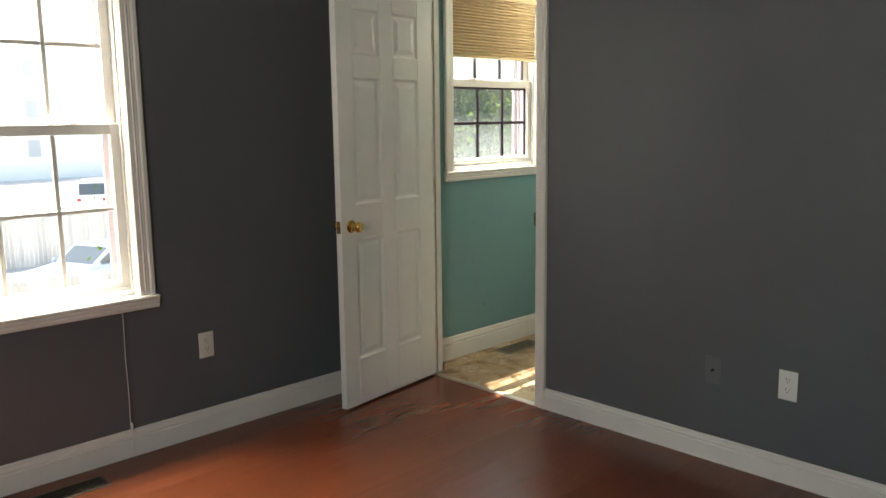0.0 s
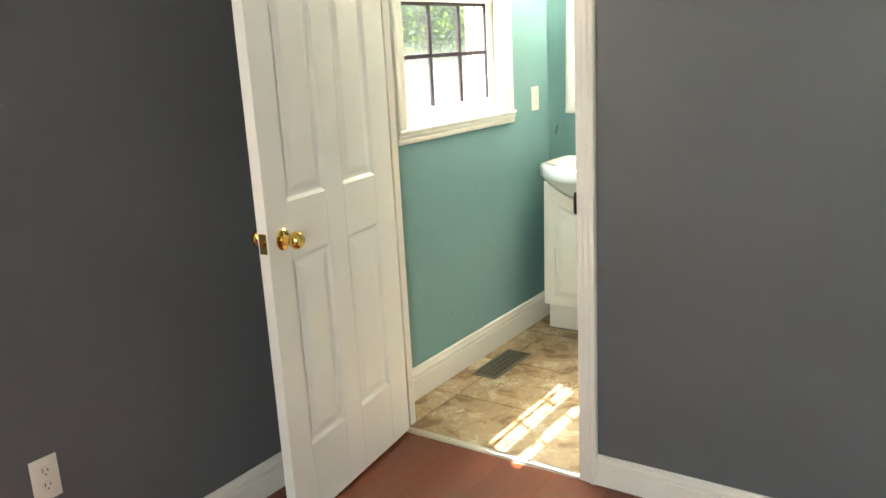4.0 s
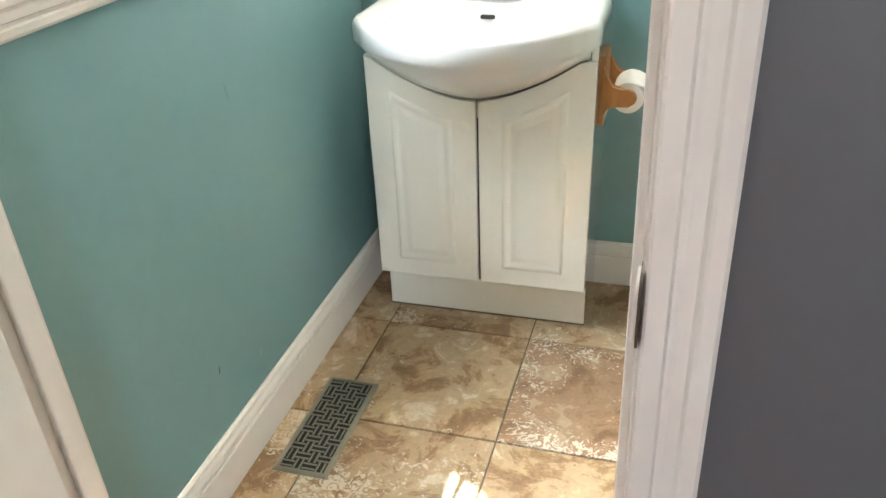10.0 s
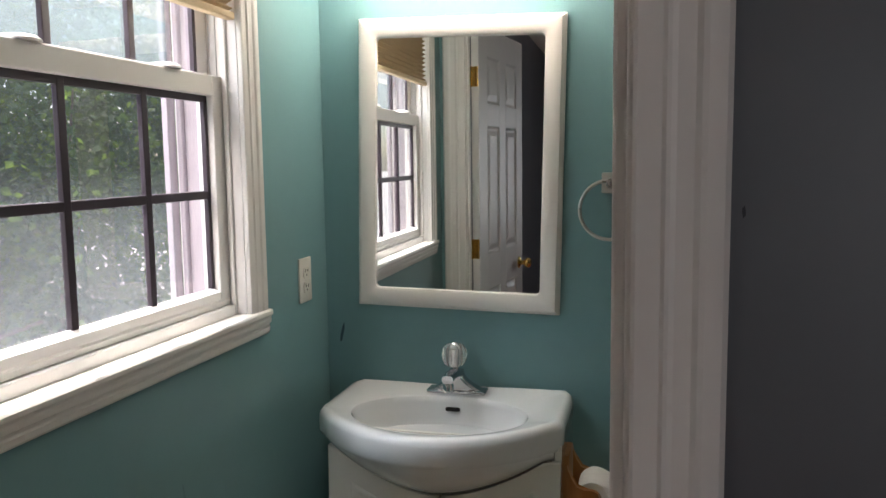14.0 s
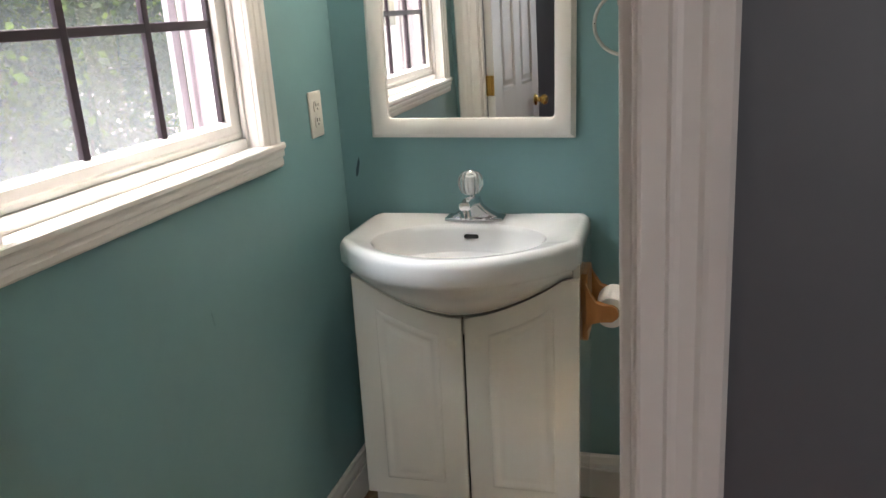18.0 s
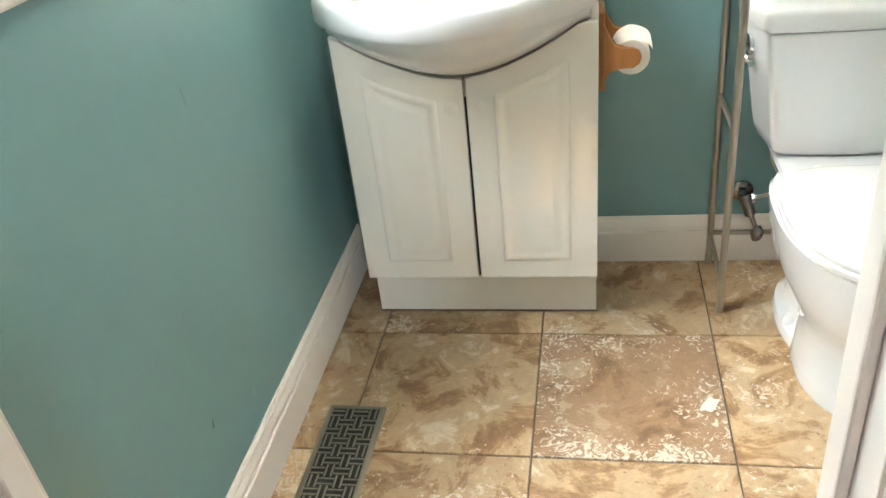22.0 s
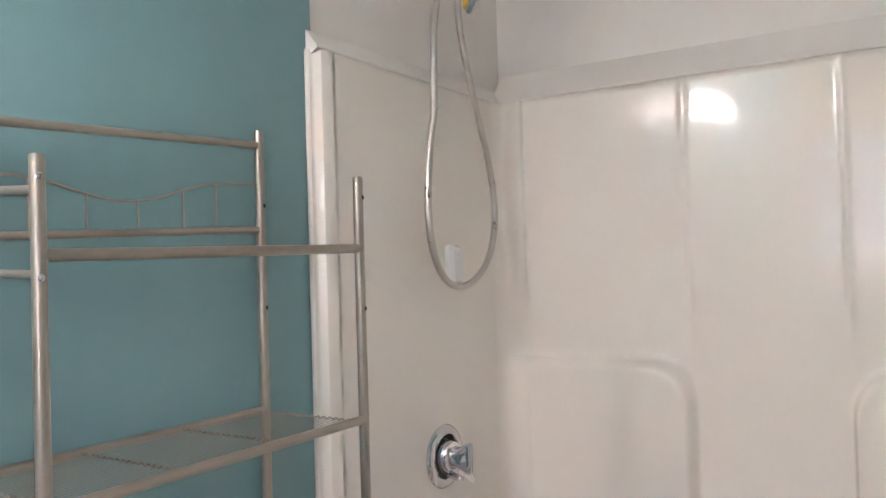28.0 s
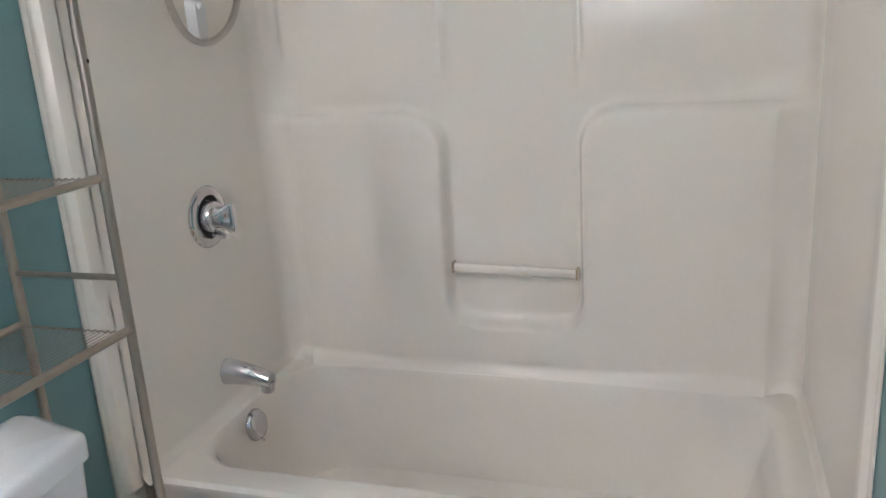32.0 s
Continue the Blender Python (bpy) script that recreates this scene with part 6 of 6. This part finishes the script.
def tree(base, height, spread, seed, leaves, label, trunk_r=0.13, low=1.2):
    rng = random.Random(seed)
    ob = thing("tree", base, label, "tree", "trees outside the window")
    bx, by, bz = base
    trunk = [(bx + 0.12 * math.sin(k * 0.8 + seed), by + 0.1 * math.cos(k * 0.7 + seed), bz + height * 0.75 * k / 8) for k in range(9)]
    bm = bmesh.new()
    for k in range(8):
        add(bm, cyl(trunk[k], trunk[k + 1], trunk_r * (1 - k / 10), trunk_r * (1 - (k + 1) / 10), 10))
    tips = []
    for k in range(14):
        a = rng.uniform(0, 2 * math.pi)
        s = Vector(trunk[rng.randint(2, 8)])
        e = s + Vector((math.cos(a) * spread * rng.uniform(0.5, 1), math.sin(a) * spread * rng.uniform(0.5, 1), rng.uniform(-0.3, 1.0) * height * 0.22))
        add(bm, cyl(s, e, 0.045, 0.012, 6))
        for t in (0.3, 0.5, 0.7, 0.85, 1.0):
            tips.append((s.lerp(e, t), 0.28 + 0.3 * t))
    part("trunk", bm, M_BARK, ob)
    verts, faces = [], []
    for _ in range(leaves):
        c, r = tips[rng.randrange(len(tips))]
        p = c + Vector((rng.gauss(0, r), rng.gauss(0, r), rng.gauss(0, r * 0.8)))
        if p.z < bz + low:
            continue
        d = Vector((rng.gauss(0, 1), rng.gauss(0, 1), rng.gauss(-0.4, 0.6))).normalized()
        q = d.orthogonal().normalized()
        q = (Matrix.Rotation(rng.uniform(0, 6.28), 3, d) @ q)
        s = rng.uniform(0.035, 0.07)
        n = d.cross(q)
        i = len(verts)
        verts += [p, p + d * s * 0.5 + q * s * 0.38 + n * s * 0.08, p + d * s * 1.1, p + d * s * 0.5 - q * s * 0.38 + n * s * 0.08]
        faces.append((i, i + 1, i + 2, i + 3))
    me = bpy.data.meshes.new("crown")
    me.from_pydata([tuple(v) for v in verts], [], faces)
    me.materials.append(M_LEAF)
    cr = new("crown", me)
    cr.parent = ob
    cr.matrix_parent_inverse = Matrix.Translation(-ob.location)
    tagged(cr, "", "", "", "stuff")
    return ob


tree((-4.3, 1.9, G), 7.6, 1.9, 3, 14000, "leafy green tree close to the bathroom window", 0.12, 2.4)
tree((-6.2, 4.3, G), 9.0, 2.4, 5, 16000, "leafy green tree behind the nearer one", 0.15, 2.0)
tree((-9.5, 6.6, G), 10.5, 3.0, 11, 18000, "large leafy tree further back", 0.2, 0.5)


def thicket(name, x0, x1, y0, y1, z1, count, seed, label):
    """A dense stand of leaves and thin stems, uneven at the top."""
    rng = random.Random(seed)
    ob = thing(name, ((x0 + x1) / 2, (y0 + y1) / 2, G), label, "shrub")
    bm = bmesh.new()
    for _ in range(26):
        p = Vector((rng.uniform(x0, x1), rng.uniform(y0, y1), G))
        add(bm, cyl(p, p + Vector((rng.uniform(-0.4, 0.4), rng.uniform(-0.6, 0.6), (z1 - G) * rng.uniform(0.5, 0.95))), 0.03, 0.008, 6))
    part("stems", bm, M_BARK, ob)
    clumps = [(rng.uniform(x0, x1), rng.uniform(y0, y1), G + 1.2 + (z1 - G - 1.2) * rng.random(), rng.uniform(0.25, 0.6)) for _ in range(150)]
    verts, faces = [], []
    for _ in range(count):
        cx, cy, cz, cr = clumps[rng.randrange(len(clumps))]
        p = Vector((rng.gauss(cx, cr), rng.gauss(cy, cr), max(G, rng.gauss(cz, cr * 0.8))))
        d = Vector((rng.gauss(0.3, 1), rng.gauss(0, 1), rng.gauss(-0.5, 0.6))).normalized()
        q = Matrix.Rotation(rng.uniform(0, 6.28), 3, d) @ d.orthogonal().normalized()
        s = rng.uniform(0.040, 0.085)
        n = d.cross(q)
        i = len(verts)
        verts += [p, p + d * s * 0.5 + q * s * 0.42 + n * s * 0.1, p + d * s * 1.1, p + d * s * 0.5 - q * s * 0.42 + n * s * 0.1]
        faces.append((i, i + 1, i + 2, i + 3))
    me = bpy.data.meshes.new("leaves")
    me.from_pydata([tuple(v) for v in verts], [], faces)
    me.materials.append(M_LEAF)
    cr = new("leaves", me)
    cr.parent = ob
    cr.matrix_parent_inverse = Matrix.Translation(-ob.location)
    tagged(cr, "", "", "", "stuff")
    return ob


thicket("shrub", -5.2, -3.6, 1.4, 9.0, 3.2, 120000, 21, "dense green shrubs outside the bathroom window")
# ---- floor pieces ----
def bevel_tile(w, d, h, ch=0.0015):
    bm = bmesh.new()
    rings = [[(0, 0, 0), (w, 0, 0), (w, d, 0), (0, d, 0)], [(0, 0, h - ch), (w, 0, h - ch), (w, d, h - ch), (0, d, h - ch)], [(ch, ch, h), (w - ch, ch, h), (w - ch, d - ch, h), (ch, d - ch, h)]]
    vs = [[bm.verts.new(p) for p in r] for r in rings]
    for a, b in zip(vs, vs[1:]):
        for i in range(4):
            bm.faces.new([a[i], a[(i + 1) % 4], b[(i + 1) % 4], b[i]])
    bm.faces.new(vs[2])
    return bm


def pieces(name, parent, mat_of, xs, ys_, joint, z0, h, ch=0.0015):
    shared = {}
    for i, (xa, xb) in enumerate(xs):
        for j, (ya, yb) in enumerate(ys_ if not callable(ys_) else ys_(i)):
            mat = mat_of(i, j)
            w, d = round(xb - xa - joint, 4), round(yb - ya - joint, 4)
            key = (w, d, mat.name)
            if key not in shared:
                bm = bevel_tile(w, d, h, ch)
                bmesh.ops.recalc_face_normals(bm, faces=bm.faces)
                me = bpy.data.meshes.new(name)
                bm.to_mesh(me)
                bm.free()
                me.materials.append(mat)
                shared[key] = me
            ob = new(name, shared[key])
            ob.location = (xa + joint / 2, ya + joint / 2, z0)
            ob.parent = parent


gx = [0.0, 0.132, 0.535, 0.938, 1.341, 1.744, 1.76]
gy = [DOOR_Y0 + 0.012, -1.147, -0.742, -0.337, 0.0]
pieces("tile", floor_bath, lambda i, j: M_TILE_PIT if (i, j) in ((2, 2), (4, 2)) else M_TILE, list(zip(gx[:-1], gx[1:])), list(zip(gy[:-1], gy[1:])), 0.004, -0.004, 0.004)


def plank_rows(i):
    start = BED_Y - (i * 0.47) % 1.21
    out = []
    y = start
    while y < DOOR_Y0:
        a, b = max(y, BED_Y), min(y + 1.21, DOOR_Y0 + 0.008)
        if b - a > 0.02:
            out.append((a, b))
        y += 1.21
    return out


px_ = [(k * 0.193, min((k + 1) * 0.193, BED_X)) for k in range(int(BED_X / 0.193) + 1)]
pieces("plank", floor_bed, lambda i, j: M_FLOOR, px_, plank_rows, 0.0003, -0.006, 0.006, 0.0003)
